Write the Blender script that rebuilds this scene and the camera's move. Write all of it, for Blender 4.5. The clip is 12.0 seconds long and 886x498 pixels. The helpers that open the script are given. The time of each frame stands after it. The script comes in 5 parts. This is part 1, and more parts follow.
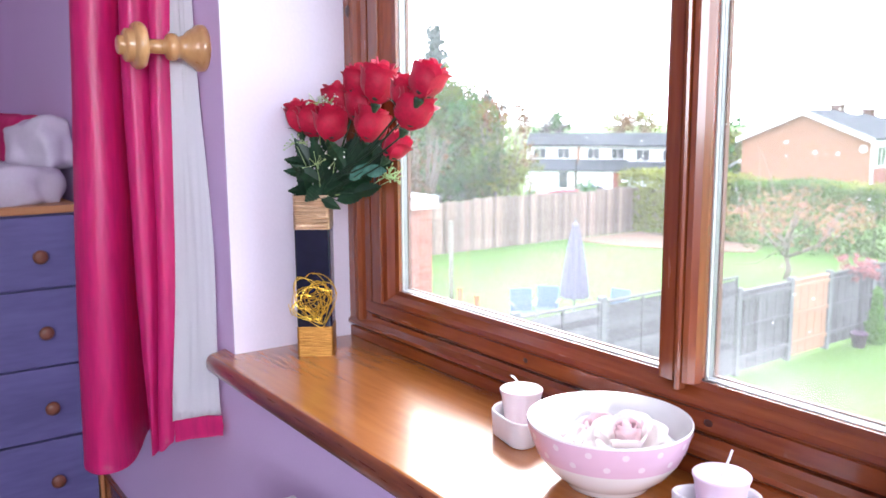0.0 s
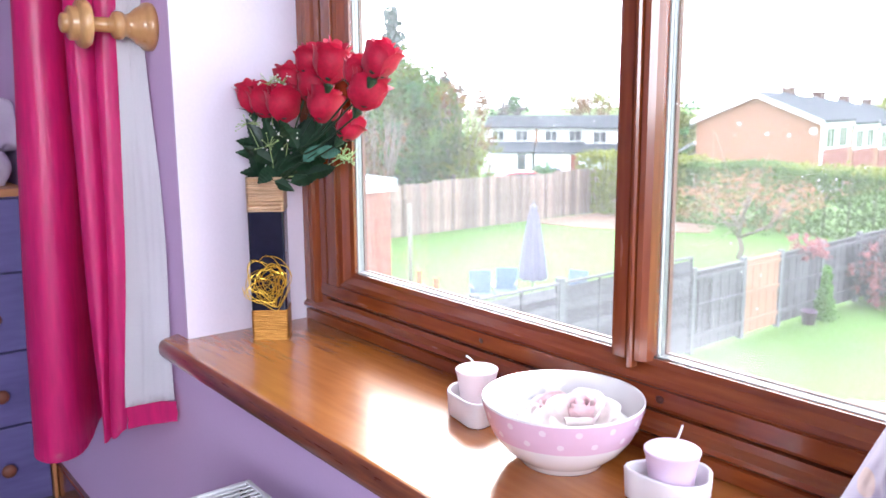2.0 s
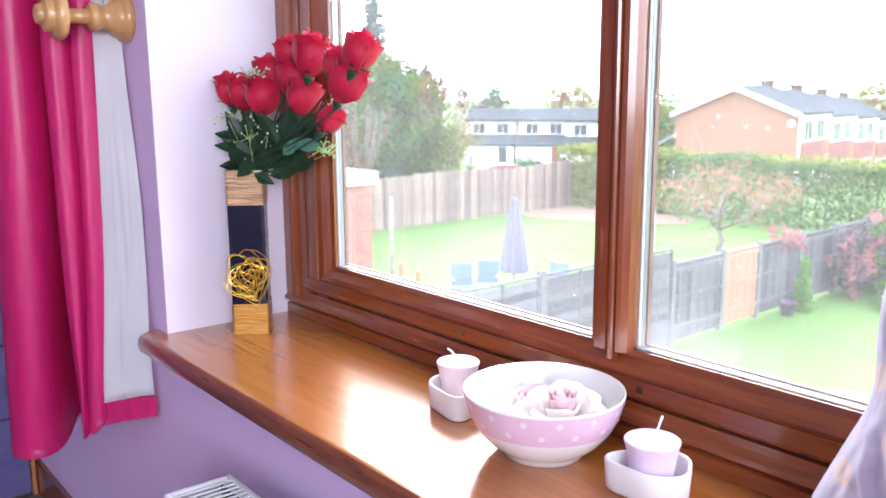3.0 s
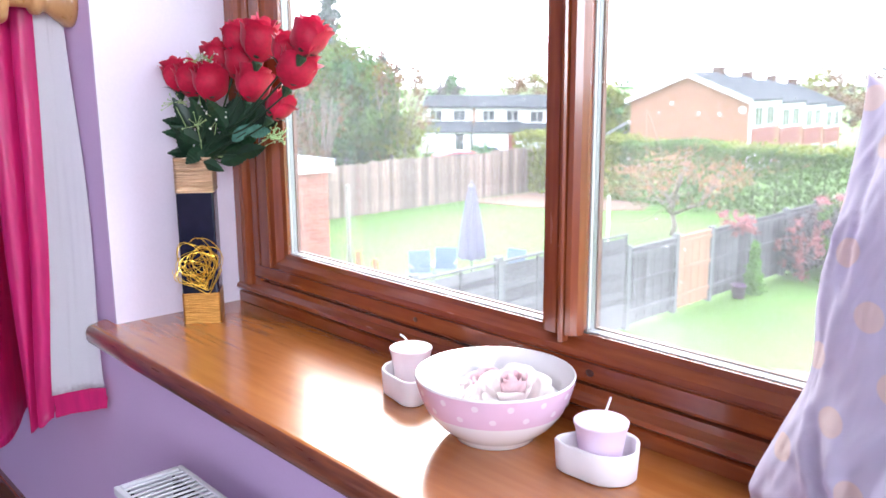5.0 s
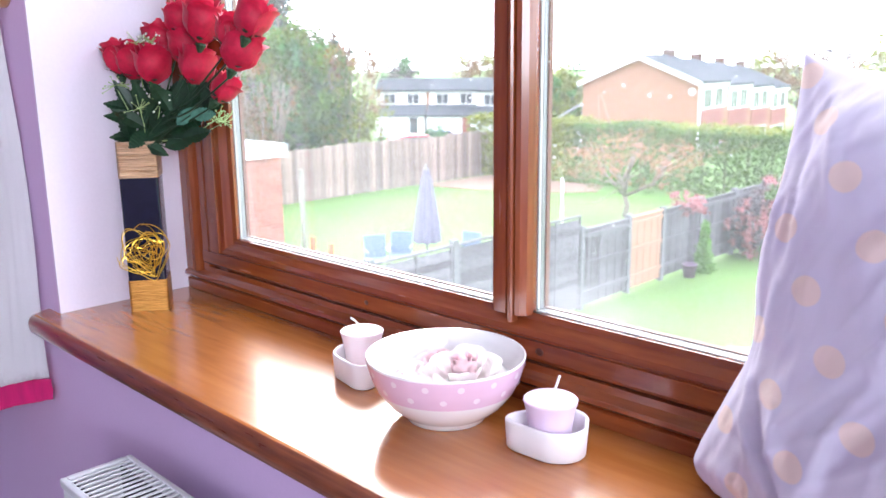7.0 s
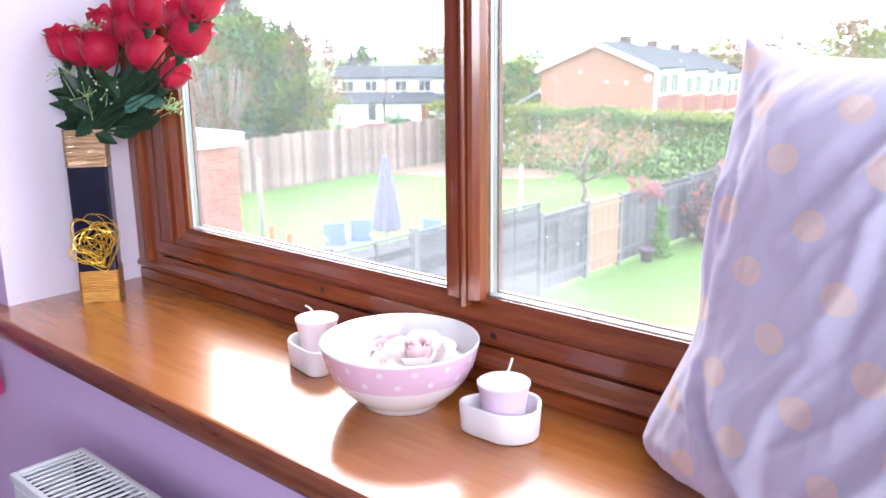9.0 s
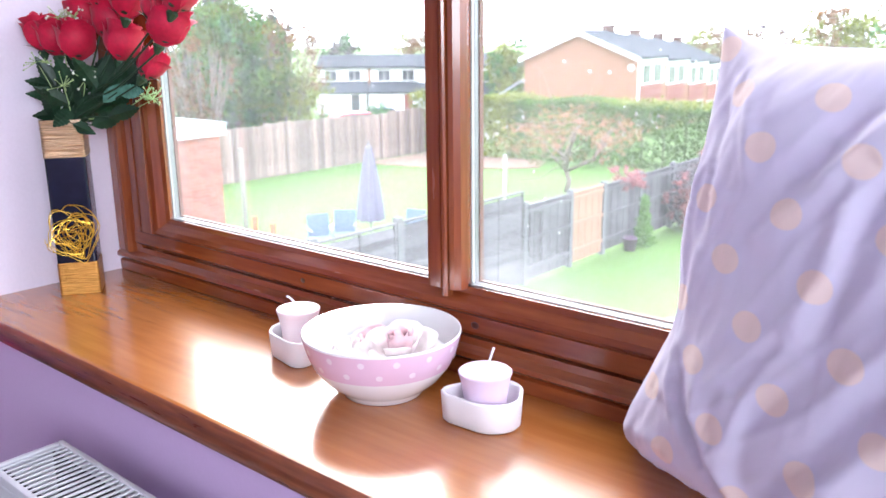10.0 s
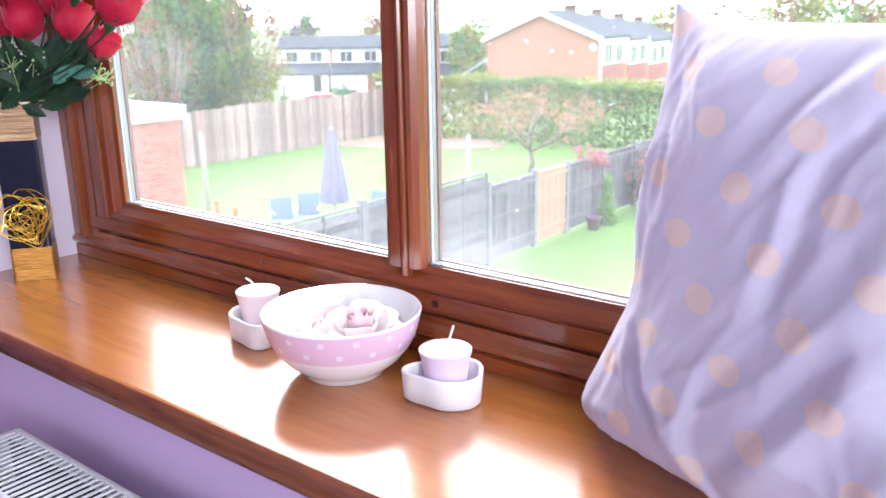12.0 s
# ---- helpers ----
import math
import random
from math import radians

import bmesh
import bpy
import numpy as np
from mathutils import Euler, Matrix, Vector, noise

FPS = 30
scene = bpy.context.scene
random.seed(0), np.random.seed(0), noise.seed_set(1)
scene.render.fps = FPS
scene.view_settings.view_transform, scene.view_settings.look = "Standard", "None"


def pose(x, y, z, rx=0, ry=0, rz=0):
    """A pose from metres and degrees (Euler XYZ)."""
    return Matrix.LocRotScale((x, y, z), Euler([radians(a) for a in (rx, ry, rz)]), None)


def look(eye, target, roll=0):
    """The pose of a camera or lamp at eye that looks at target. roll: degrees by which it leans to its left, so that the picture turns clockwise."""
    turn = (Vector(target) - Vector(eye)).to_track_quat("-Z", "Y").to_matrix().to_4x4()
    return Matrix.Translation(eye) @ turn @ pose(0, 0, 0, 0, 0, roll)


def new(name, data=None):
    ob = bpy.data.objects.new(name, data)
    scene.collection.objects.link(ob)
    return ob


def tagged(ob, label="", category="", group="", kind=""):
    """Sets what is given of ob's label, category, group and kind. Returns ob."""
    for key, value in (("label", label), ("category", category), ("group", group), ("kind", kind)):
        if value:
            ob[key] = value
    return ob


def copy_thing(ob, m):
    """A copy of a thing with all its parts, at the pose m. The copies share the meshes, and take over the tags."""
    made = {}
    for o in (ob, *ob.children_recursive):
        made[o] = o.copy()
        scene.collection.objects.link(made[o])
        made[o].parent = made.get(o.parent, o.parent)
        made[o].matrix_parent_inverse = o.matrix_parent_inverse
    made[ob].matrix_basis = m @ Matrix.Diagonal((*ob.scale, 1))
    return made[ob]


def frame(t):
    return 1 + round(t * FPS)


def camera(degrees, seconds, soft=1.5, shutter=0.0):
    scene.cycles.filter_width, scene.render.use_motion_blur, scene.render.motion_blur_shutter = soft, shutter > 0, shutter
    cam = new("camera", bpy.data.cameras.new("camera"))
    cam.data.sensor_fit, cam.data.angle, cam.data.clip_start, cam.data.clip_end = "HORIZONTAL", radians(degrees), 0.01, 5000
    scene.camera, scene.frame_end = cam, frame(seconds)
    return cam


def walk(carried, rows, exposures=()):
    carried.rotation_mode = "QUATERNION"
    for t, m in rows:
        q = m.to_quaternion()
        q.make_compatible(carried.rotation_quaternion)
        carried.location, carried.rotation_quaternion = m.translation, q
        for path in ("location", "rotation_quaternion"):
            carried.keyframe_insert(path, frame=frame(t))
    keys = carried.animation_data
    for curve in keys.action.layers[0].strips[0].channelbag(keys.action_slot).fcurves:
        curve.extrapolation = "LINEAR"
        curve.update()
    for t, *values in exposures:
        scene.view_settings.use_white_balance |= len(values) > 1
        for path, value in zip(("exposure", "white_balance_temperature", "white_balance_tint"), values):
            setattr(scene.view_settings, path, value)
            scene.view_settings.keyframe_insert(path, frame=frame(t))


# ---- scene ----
cam = camera(56.5, 12.0)
cam.data.dof.use_dof, cam.data.dof.focus_distance, cam.data.dof.aperture_fstop = True, 1.1, 9.5
PATH = [
    (0, (1.362, -0.754, 1.322), (-0.245, 0.396, 1.018), -0.4),
    (0.5, (1.362, -0.753, 1.322), (-0.229, 0.418, 1.011), -0.4),
    (1, (1.362, -0.75, 1.321), (-0.212, 0.441, 1.0), -0.4),
    (1.5, (1.363, -0.75, 1.32), (-0.194, 0.46, 0.985), -0.4),
    (2, (1.363, -0.747, 1.319), (-0.18, 0.478, 0.973), -0.4),
    (2.5, (1.363, -0.747, 1.319), (-0.165, 0.494, 0.965), -0.4),
    (4.5, (1.365, -0.74, 1.317), (-0.095, 0.57, 0.927), -0.4),
    (5, (1.369, -0.74, 1.317), (-0.072, 0.59, 0.923), -0.4),
    (5.5, (1.37, -0.738, 1.317), (-0.054, 0.609, 0.915), -0.5),
    (6, (1.37, -0.736, 1.316), (-0.031, 0.629, 0.9), -0.5),
    (6.5, (1.372, -0.735, 1.315), (-0.012, 0.645, 0.892), -0.6),
    (7, (1.373, -0.733, 1.314), (0.013, 0.667, 0.881), -0.6),
    (7.5, (1.376, -0.733, 1.314), (0.034, 0.684, 0.874), -0.6),
    (9.5, (1.383, -0.728, 1.312), (0.114, 0.743, 0.837), -0.7),
    (10, (1.384, -0.727, 1.312), (0.13, 0.754, 0.824), -0.7),
    (10.5, (1.385, -0.727, 1.312), (0.151, 0.767, 0.82), -0.8),
    (11, (1.387, -0.726, 1.311), (0.169, 0.778, 0.807), -0.8),
    (11.5, (1.388, -0.725, 1.31), (0.188, 0.789, 0.791), -0.9),
    (12, (1.39, -0.723, 1.309), (0.209, 0.8, 0.777), -0.9),
]
walk(cam, [(t, look(eye, target, roll)) for t, eye, target, roll in PATH], exposures=[(0, 1.24, 6020, 10), (12, 1.24, 6020, 10)])

# ---- world and light ----
world = bpy.data.worlds.new("overcast_sky")
scene.world = world
world.use_nodes = True
wn = world.node_tree.nodes
sky = wn.new("ShaderNodeTexSky")
sky.sky_type = 'NISHITA'
sky.sun_disc = False
sky.sun_elevation = radians(32)
sky.sun_rotation = radians(-47)
sky.air_density, sky.dust_density, sky.ozone_density = 1.0, 6.0, 1.0
mixw = wn.new("ShaderNodeMix")
mixw.data_type = 'RGBA'
mixw.inputs[0].default_value = 0.75
mixw.inputs[7].default_value = (23.0, 23.6, 25.0, 1)
world.node_tree.links.new(sky.outputs[0], mixw.inputs[6])
world.node_tree.links.new(mixw.outputs[2], wn["Background"].inputs[0])
wn["Background"].inputs[1].default_value = 0.15

sun = new("sun", bpy.data.lights.new("sun", 'SUN'))
sun.data.energy, sun.data.angle, sun.data.color = 1.4, radians(14), (1.0, 0.96, 0.9)
sun.matrix_world = look((-26, 24, 22), (0, 0, 0))

# fill lamp added in an unseen, assumed side window behind the camera
side_fill = new("side_fill_light", bpy.data.lights.new("side_fill_light", 'AREA'))
side_fill.data.shape, side_fill.data.size, side_fill.data.size_y = 'RECTANGLE', 1.9, 1.15
side_fill.data.energy, side_fill.data.color = 31, (0.93, 0.95, 1.0)
side_fill.matrix_world = look((3.45, -1.9, 1.80), (0, -1.9, 1.70))

# ---- materials ----
def mat(name, color, rough=0.5, metal=0.0, var=0.15, scale=8.0, bump=0.1, bscale=60.0, coat=0.0, sheen=0.0,
        stretch=(1, 1, 1), tint=None, transl=0.0, sub=0.0, island=0.0, spec=0.5):
    """A surface with two scales of variation in colour and relief."""
    m = bpy.data.materials.new(name)
    m.use_nodes = True
    nt = m.node_tree
    n, l = nt.nodes, nt.links
    b = n["Principled BSDF"]
    tc = n.new("ShaderNodeTexCoord")
    mp = n.new("ShaderNodeMapping")
    mp.inputs["Scale"].default_value = stretch
    l.new(tc.outputs["Object"], mp.inputs[0])
    big = n.new("ShaderNodeTexNoise")
    big.inputs["Scale"].default_value, big.inputs["Detail"].default_value = scale, 5
    fine = n.new("ShaderNodeTexNoise")
    fine.inputs["Scale"].default_value, fine.inputs["Detail"].default_value = bscale, 6
    l.new(mp.outputs[0], big.inputs[0])
    l.new(mp.outputs[0], fine.inputs[0])
    add = n.new("ShaderNodeMath")
    add.operation = 'MULTIPLY_ADD'
    add.inputs[1].default_value, add.inputs[2].default_value = 0.5, 0.0
    l.new(fine.outputs[0], add.inputs[0])
    add2 = n.new("ShaderNodeMath")
    add2.operation = 'MULTIPLY_ADD'
    add2.inputs[1].default_value = 0.5
    l.new(big.outputs[0], add2.inputs[0])
    l.new(add.outputs[0], add2.inputs[2])
    ramp = n.new("ShaderNodeValToRGB")
    e = ramp.color_ramp.elements
    e[0].position, e[1].position = 0.3, 0.7
    dark = [c * (1 - var) for c in color]
    lite = [min(1, c * (1 + var)) for c in (tint or color)]
    e[0].color, e[1].color = (*dark, 1), (*lite, 1)
    l.new(add2.outputs[0], ramp.inputs[0])
    out = ramp.outputs[0]
    if island:
        gi = n.new("ShaderNodeNewGeometry")
        oi = n.new("ShaderNodeObjectInfo")
        sm = n.new("ShaderNodeMath")
        sm.operation = 'ADD'
        l.new(gi.outputs["Random Per Island"], sm.inputs[0])
        l.new(oi.outputs["Random"], sm.inputs[1])
        fr = n.new("ShaderNodeMath")
        fr.operation = 'FRACT'
        l.new(sm.outputs[0], fr.inputs[0])
        mr = n.new("ShaderNodeMapRange")
        mr.inputs[3].default_value, mr.inputs[4].default_value = 1 - island, 1 + island
        l.new(fr.outputs[0], mr.inputs[0])
        hs = n.new("ShaderNodeHueSaturation")
        l.new(mr.outputs[0], hs.inputs["Value"])
        l.new(out, hs.inputs["Color"])
        out = hs.outputs[0]
    l.new(out, b.inputs["Base Color"])
    b.inputs["Roughness"].default_value, b.inputs["Metallic"].default_value = rough, metal
    b.inputs["Coat Weight"].default_value, b.inputs["Coat Roughness"].default_value = coat, 0.12
    b.inputs["Sheen Weight"].default_value = sheen
    b.inputs["Specular IOR Level"].default_value = spec
    if sub:
        b.inputs["Subsurface Weight"].default_value = sub
        b.inputs["Subsurface Radius"].default_value = (0.01, 0.008, 0.008)
    if bump:
        bp = n.new("ShaderNodeBump")
        bp.inputs["Strength"].default_value, bp.inputs["Distance"].default_value = bump, 0.002
        l.new(fine.outputs[0], bp.inputs["Height"])
        l.new(bp.outputs[0], b.inputs["Normal"])
    if transl:
        tr = n.new("ShaderNodeBsdfTranslucent")
        l.new(out, tr.inputs[0])
        mx = n.new("ShaderNodeMixShader")
        mx.inputs[0].default_value = transl
        l.new(b.outputs[0], mx.inputs[1])
        l.new(tr.outputs[0], mx.inputs[2])
        l.new(mx.outputs[0], n["Material Output"].inputs[0])
    return m


def wood(name, dark, lite, along=(1.2, 14, 14), rough=0.3, coat=0.0, bump=0.06, knots=True, coatrough=0.1, brush=0.0):
    """Varnished timber: long grain, growth bands and a few knots."""
    m = bpy.data.materials.new(name)
    m.use_nodes = True
    nt = m.node_tree
    n, l = nt.nodes, nt.links
    b = n["Principled BSDF"]
    tc = n.new("ShaderNodeTexCoord")
    mp = n.new("ShaderNodeMapping")
    mp.inputs["Scale"].default_value = along
    l.new(tc.outputs["Object"], mp.inputs[0])
    warp = n.new("ShaderNodeTexNoise")
    warp.inputs["Scale"].default_value, warp.inputs["Detail"].default_value = 1.3, 3
    l.new(mp.outputs[0], warp.inputs[0])
    grain = n.new("ShaderNodeTexNoise")
    grain.inputs["Scale"].default_value, grain.inputs["Detail"].default_value = 9, 8
    grain.inputs["Distortion"].default_value = 0.1
    grain.inputs["Roughness"].default_value = 0.42
    l.new(mp.outputs[0], grain.inputs[0])
    mix = n.new("ShaderNodeMath")
    mix.operation = 'MULTIPLY_ADD'
    mix.inputs[1].default_value = 0.55
    half = n.new("ShaderNodeMath")
    half.operation = 'MULTIPLY'
    half.inputs[1].default_value = 0.45
    l.new(grain.outputs[0], half.inputs[0])
    l.new(warp.outputs[0], mix.inputs[0])
    l.new(half.outputs[0], mix.inputs[2])
    ramp = n.new("ShaderNodeValToRGB")
    e = ramp.color_ramp.elements
    e[0].position, e[1].position = 0.34, 0.66
    e[0].color, e[1].color = (*dark, 1), (*lite, 1)
    l.new(mix.outputs[0], ramp.inputs[0])
    col = ramp.outputs[0]
    if knots:
        vo = n.new("ShaderNodeTexVoronoi")
        vo.inputs["Scale"].default_value = 3.1
        mk = n.new("ShaderNodeMapping")
        mk.inputs["Scale"].default_value = [0.55 + 0.1 * a for a in along]
        l.new(tc.outputs["Object"], mk.inputs[0])
        l.new(mk.outputs[0], vo.inputs[0])
        kr = n.new("ShaderNodeValToRGB")
        k = kr.color_ramp.elements
        k[0].position, k[1].position = 0.01, 0.10
        k[0].color, k[1].color = (0.42, 0.34, 0.32, 1), (1, 1, 1, 1)
        l.new(vo.outputs["Distance"], kr.inputs[0])
        mu = n.new("ShaderNodeMix")
        mu.data_type, mu.blend_type = 'RGBA', 'MULTIPLY'
        mu.inputs[0].default_value = 0.9
        l.new(col, mu.inputs[6])
        l.new(kr.outputs[0], mu.inputs[7])
        col = mu.outputs[2]
    l.new(col, b.inputs["Base Color"])
    # worn varnish: streaks of dull and bright
    rr = n.new("ShaderNodeMapRange")
    rr.inputs[3].default_value, rr.inputs[4].default_value = rough * 0.92, rough * 1.1
    l.new(grain.outputs[0], rr.inputs[0])
    l.new(rr.outputs[0], b.inputs["Roughness"])
    b.inputs["Coat Weight"].default_value, b.inputs["Coat Roughness"].default_value = coat, coatrough
    bp = n.new("ShaderNodeBump")
    bp.inputs["Strength"].default_value, bp.inputs["Distance"].default_value = bump, 0.001
    l.new(grain.outputs[0], bp.inputs["Height"])
    l.new(bp.outputs[0], b.inputs["Normal"])
    if brush:
        # brush marks and fine scratches in the varnish
        ms = n.new("ShaderNodeMapping")
        ms.inputs["Scale"].default_value = [a * 4 for a in along]
        l.new(tc.outputs["Object"], ms.inputs[0])
        sc = n.new("ShaderNodeTexNoise")
        sc.inputs["Scale"].default_value, sc.inputs["Detail"].default_value, sc.inputs["Roughness"].default_value = 7, 6, 0.7
        l.new(ms.outputs[0], sc.inputs[0])
        bc = n.new("ShaderNodeBump")
        bc.inputs["Strength"].default_value, bc.inputs["Distance"].default_value = brush, 0.0008
        l.new(sc.outputs[0], bc.inputs["Height"])
        l.new(bc.outputs[0], b.inputs["Coat Normal"])
    return m


def glass_mat(name, film=0.06, pale_oval=None):
    """A clear pane with water marks and a thin film painted in as glare."""
    m = bpy.data.materials.new(name)
    m.use_nodes = True
    n, l = m.node_tree.nodes, m.node_tree.links
    n.remove(n["Principled BSDF"])
    clear = n.new("ShaderNodeBsdfTransparent")
    gloss = n.new("ShaderNodeBsdfGlossy")
    gloss.inputs["Roughness"].default_value = 0.02
    lw = n.new("ShaderNodeLayerWeight")
    p5 = n.new("ShaderNodeMath")
    p5.operation = 'POWER'
    p5.inputs[1].default_value = 5
    l.new(lw.outputs["Facing"], p5.inputs[0])
    fr = n.new("ShaderNodeMath")
    fr.operation = 'MULTIPLY_ADD'
    fr.inputs[1].default_value, fr.inputs[2].default_value = 0.9, 0.03
    l.new(p5.outputs[0], fr.inputs[0])
    mx = n.new("ShaderNodeMixShader")
    l.new(fr.outputs[0], mx.inputs[0])
    l.new(clear.outputs[0], mx.inputs[1])
    l.new(gloss.outputs[0], mx.inputs[2])
    veil = n.new("ShaderNodeBsdfTranslucent")
    veil.inputs[0].default_value = (0.95, 0.95, 0.97, 1)
    tc = n.new("ShaderNodeTexCoord")
    no = n.new("ShaderNodeTexNoise")
    no.inputs["Scale"].default_value, no.inputs["Detail"].default_value = 5, 4
    l.new(tc.outputs["Object"], no.inputs[0])
    vo = n.new("ShaderNodeTexVoronoi")
    vo.inputs["Scale"].default_value = 55
    l.new(tc.outputs["Object"], vo.inputs[0])
    sp = n.new("ShaderNodeMapRange")
    sp.inputs[1].default_value, sp.inputs[2].default_value = 0.075, 0.045
    sp.inputs[3].default_value, sp.inputs[4].default_value = 0.0, 0.55
    l.new(vo.outputs["Distance"], sp.inputs[0])
    pick = n.new("ShaderNodeMath")
    pick.operation = 'GREATER_THAN'
    pick.inputs[1].default_value = 0.62
    sepc = n.new("ShaderNodeSeparateColor")
    l.new(vo.outputs["Color"], sepc.inputs[0])
    l.new(sepc.outputs[0], pick.inputs[0])
    spots = n.new("ShaderNodeMath")
    spots.operation = 'MULTIPLY'
    l.new(sp.outputs[0], spots.inputs[0])
    l.new(pick.outputs[0], spots.inputs[1])
    fm = n.new("ShaderNodeMapRange")
    fm.inputs[1].default_value, fm.inputs[2].default_value = 0.3, 0.7
    fm.inputs[3].default_value, fm.inputs[4].default_value = film * 0.7, film * 1.3
    l.new(no.outputs[0], fm.inputs[0])
    sm = n.new("ShaderNodeMath")
    sm.operation = 'ADD'
    sm.use_clamp = True
    l.new(fm.outputs[0], sm.inputs[0])
    l.new(spots.outputs[0], sm.inputs[1])
    # condensation clouding the foot of the pane
    sx = n.new("ShaderNodeSeparateXYZ")
    l.new(tc.outputs["Object"], sx.inputs[0])
    fog = n.new("ShaderNodeMapRange")
    fog.interpolation_type = 'SMOOTHSTEP'
    fog.inputs[1].default_value, fog.inputs[2].default_value = 0.11, 0.0
    fog.inputs[3].default_value, fog.inputs[4].default_value = 0.0, 0.007
    l.new(sx.outputs["Z"], fog.inputs[0])
    s1 = n.new("ShaderNodeMath")
    s1.operation = 'ADD'
    s1.use_clamp = True
    l.new(sm.outputs[0], s1.inputs[0])
    l.new(fog.outputs[0], s1.inputs[1])
    fac = s1.outputs[0]
    if pale_oval:
        # pale oval patch low on the pane, fading outwards
        mp = n.new("ShaderNodeMapping")
        mp.vector_type = 'TEXTURE'
        mp.inputs["Location"].default_value, mp.inputs["Scale"].default_value = pale_oval[0], pale_oval[1]
        l.new(tc.outputs["Object"], mp.inputs[0])
        gr = n.new("ShaderNodeTexGradient")
        gr.gradient_type = 'SPHERICAL'
        l.new(mp.outputs[0], gr.inputs[0])
        mm = n.new("ShaderNodeMapRange")
        mm.inputs[1].default_value, mm.inputs[2].default_value = 0.0, 0.6
        mm.inputs[3].default_value, mm.inputs[4].default_value = 0.0, pale_oval[2]
        l.new(gr.outputs["Fac"], mm.inputs[0])
        s2 = n.new("ShaderNodeMath")
        s2.operation = 'ADD'
        s2.use_clamp = True
        l.new(fac, s2.inputs[0])
        l.new(mm.outputs[0], s2.inputs[1])
        fac = s2.outputs[0]
    m2 = n.new("ShaderNodeMixShader")
    l.new(fac, m2.inputs[0])
    l.new(mx.outputs[0], m2.inputs[1])
    l.new(veil.outputs[0], m2.inputs[2])
    l.new(m2.outputs[0], n["Material Output"].inputs[0])
    return m


WALL = mat("lilac_emulsion", (0.65, 0.475, 0.73), 0.75, var=0.03, scale=3, bump=0.12, bscale=180)
REVEAL = mat("pale_pink_white_emulsion", (0.72, 0.65, 0.76), 0.7, var=0.03, scale=4, bump=0.1, bscale=180)
ROOMWALL = mat("pink_lilac_emulsion", (0.62, 0.38, 0.58), 0.75, var=0.03, scale=3, bump=0.1, bscale=150)
CEIL = mat("white_ceiling_paint", (0.82, 0.81, 0.83), 0.8, var=0.03, bump=0.1, bscale=120)
CARPET = mat("brown_carpet", (0.13, 0.10, 0.09), 0.95, var=0.2, scale=40, bump=0.8, bscale=400)
SILLWOOD = wood("honey_varnished_pine", (0.315, 0.094, 0.019), (0.43, 0.152, 0.034), along=(1.2, 12, 12), rough=0.24, coat=0.75, coatrough=0.10, bump=0.02, knots=False, brush=0.12)
NOSEWOOD = wood("dark_red_brown_nosing", (0.085, 0.016, 0.007), (0.25, 0.070, 0.026), along=(2.2, 30, 30), rough=0.28, coat=0.8, bump=0.2, knots=False, brush=0.2)
FRAMEWOOD_X = wood("red_brown_varnished_timber", (0.165, 0.032, 0.009), (0.270, 0.066, 0.018), along=(1.5, 16, 16), rough=0.26, coat=0.8, bump=0.05)
FRAMEWOOD_Z = wood("red_brown_varnished_timber_upright", (0.165, 0.032, 0.009), (0.270, 0.066, 0.018), along=(16, 16, 1.5), rough=0.26, coat=0.8, bump=0.05)
PALEWOOD = wood("pale_turned_pine", (0.43, 0.21, 0.08), (0.58, 0.33, 0.14), along=(14, 3, 14), rough=0.28, coat=0.4, knots=False)
BRICK = mat("red_brick", (0.36, 0.13, 0.095), 0.9, var=0.25, scale=6, bump=0.5, bscale=60, island=0.2)
MORTAR = mat("pale_mortar", (0.45, 0.40, 0.36), 0.95, var=0.15, scale=8, bump=0.4)
LAWN = mat("mown_turf", (0.056, 0.130, 0.012), 0.9, var=0.22, scale=0.7, bump=0.5, bscale=40, tint=(0.075, 0.150, 0.018))

# ---- building helpers ----
def put(name, bm, material=None, smooth=False):
    """Link a bmesh as one mesh object."""
    me = bpy.data.meshes.new(name)
    bmesh.ops.recalc_face_normals(bm, faces=bm.faces)
    bm.to_mesh(me)
    bm.free()
    if material:
        me.materials.append(material)
    if smooth:
        for p in me.polygons:
            p.use_smooth = True
    return new(name, me)


def part(name, bm, material, parent, label="", smooth=False):
    ob = put(name, bm, material, smooth)
    ob.parent = parent
    if label:
        ob["label"] = label
    return ob


def empty(name, m=None):
    ob = new(name)
    ob.empty_display_size = 0.05
    if m is not None:
        ob.matrix_world = m
    return ob


def box(bm, lo, hi, bevel=0.0, seg=2, m=None):
    """A box from corner to corner, with rounded edges if bevel is given."""
    r = bmesh.ops.create_cube(bm, size=1)
    vs = r["verts"]
    s = Matrix.Diagonal((hi[0] - lo[0], hi[1] - lo[1], hi[2] - lo[2], 1))
    c = Matrix.Translation([(a + b) / 2 for a, b in zip(lo, hi)])
    bmesh.ops.transform(bm, matrix=c @ s, verts=vs)
    if bevel:
        es = list({e for v in vs for e in v.link_edges})
        r2 = bmesh.ops.bevel(bm, geom=es, offset=bevel, segments=seg, affect='EDGES', profile=0.6)
        vs = list({v for f in r2["faces"] for v in f.verts} | {v for v in vs if v.is_valid})
    if m is not None:
        bmesh.ops.transform(bm, matrix=m, verts=vs)
    return bm


def boxes(*items, bevel=0.0):
    bm = bmesh.new()
    for lo, hi in items:
        box(bm, lo, hi, bevel)
    return bm


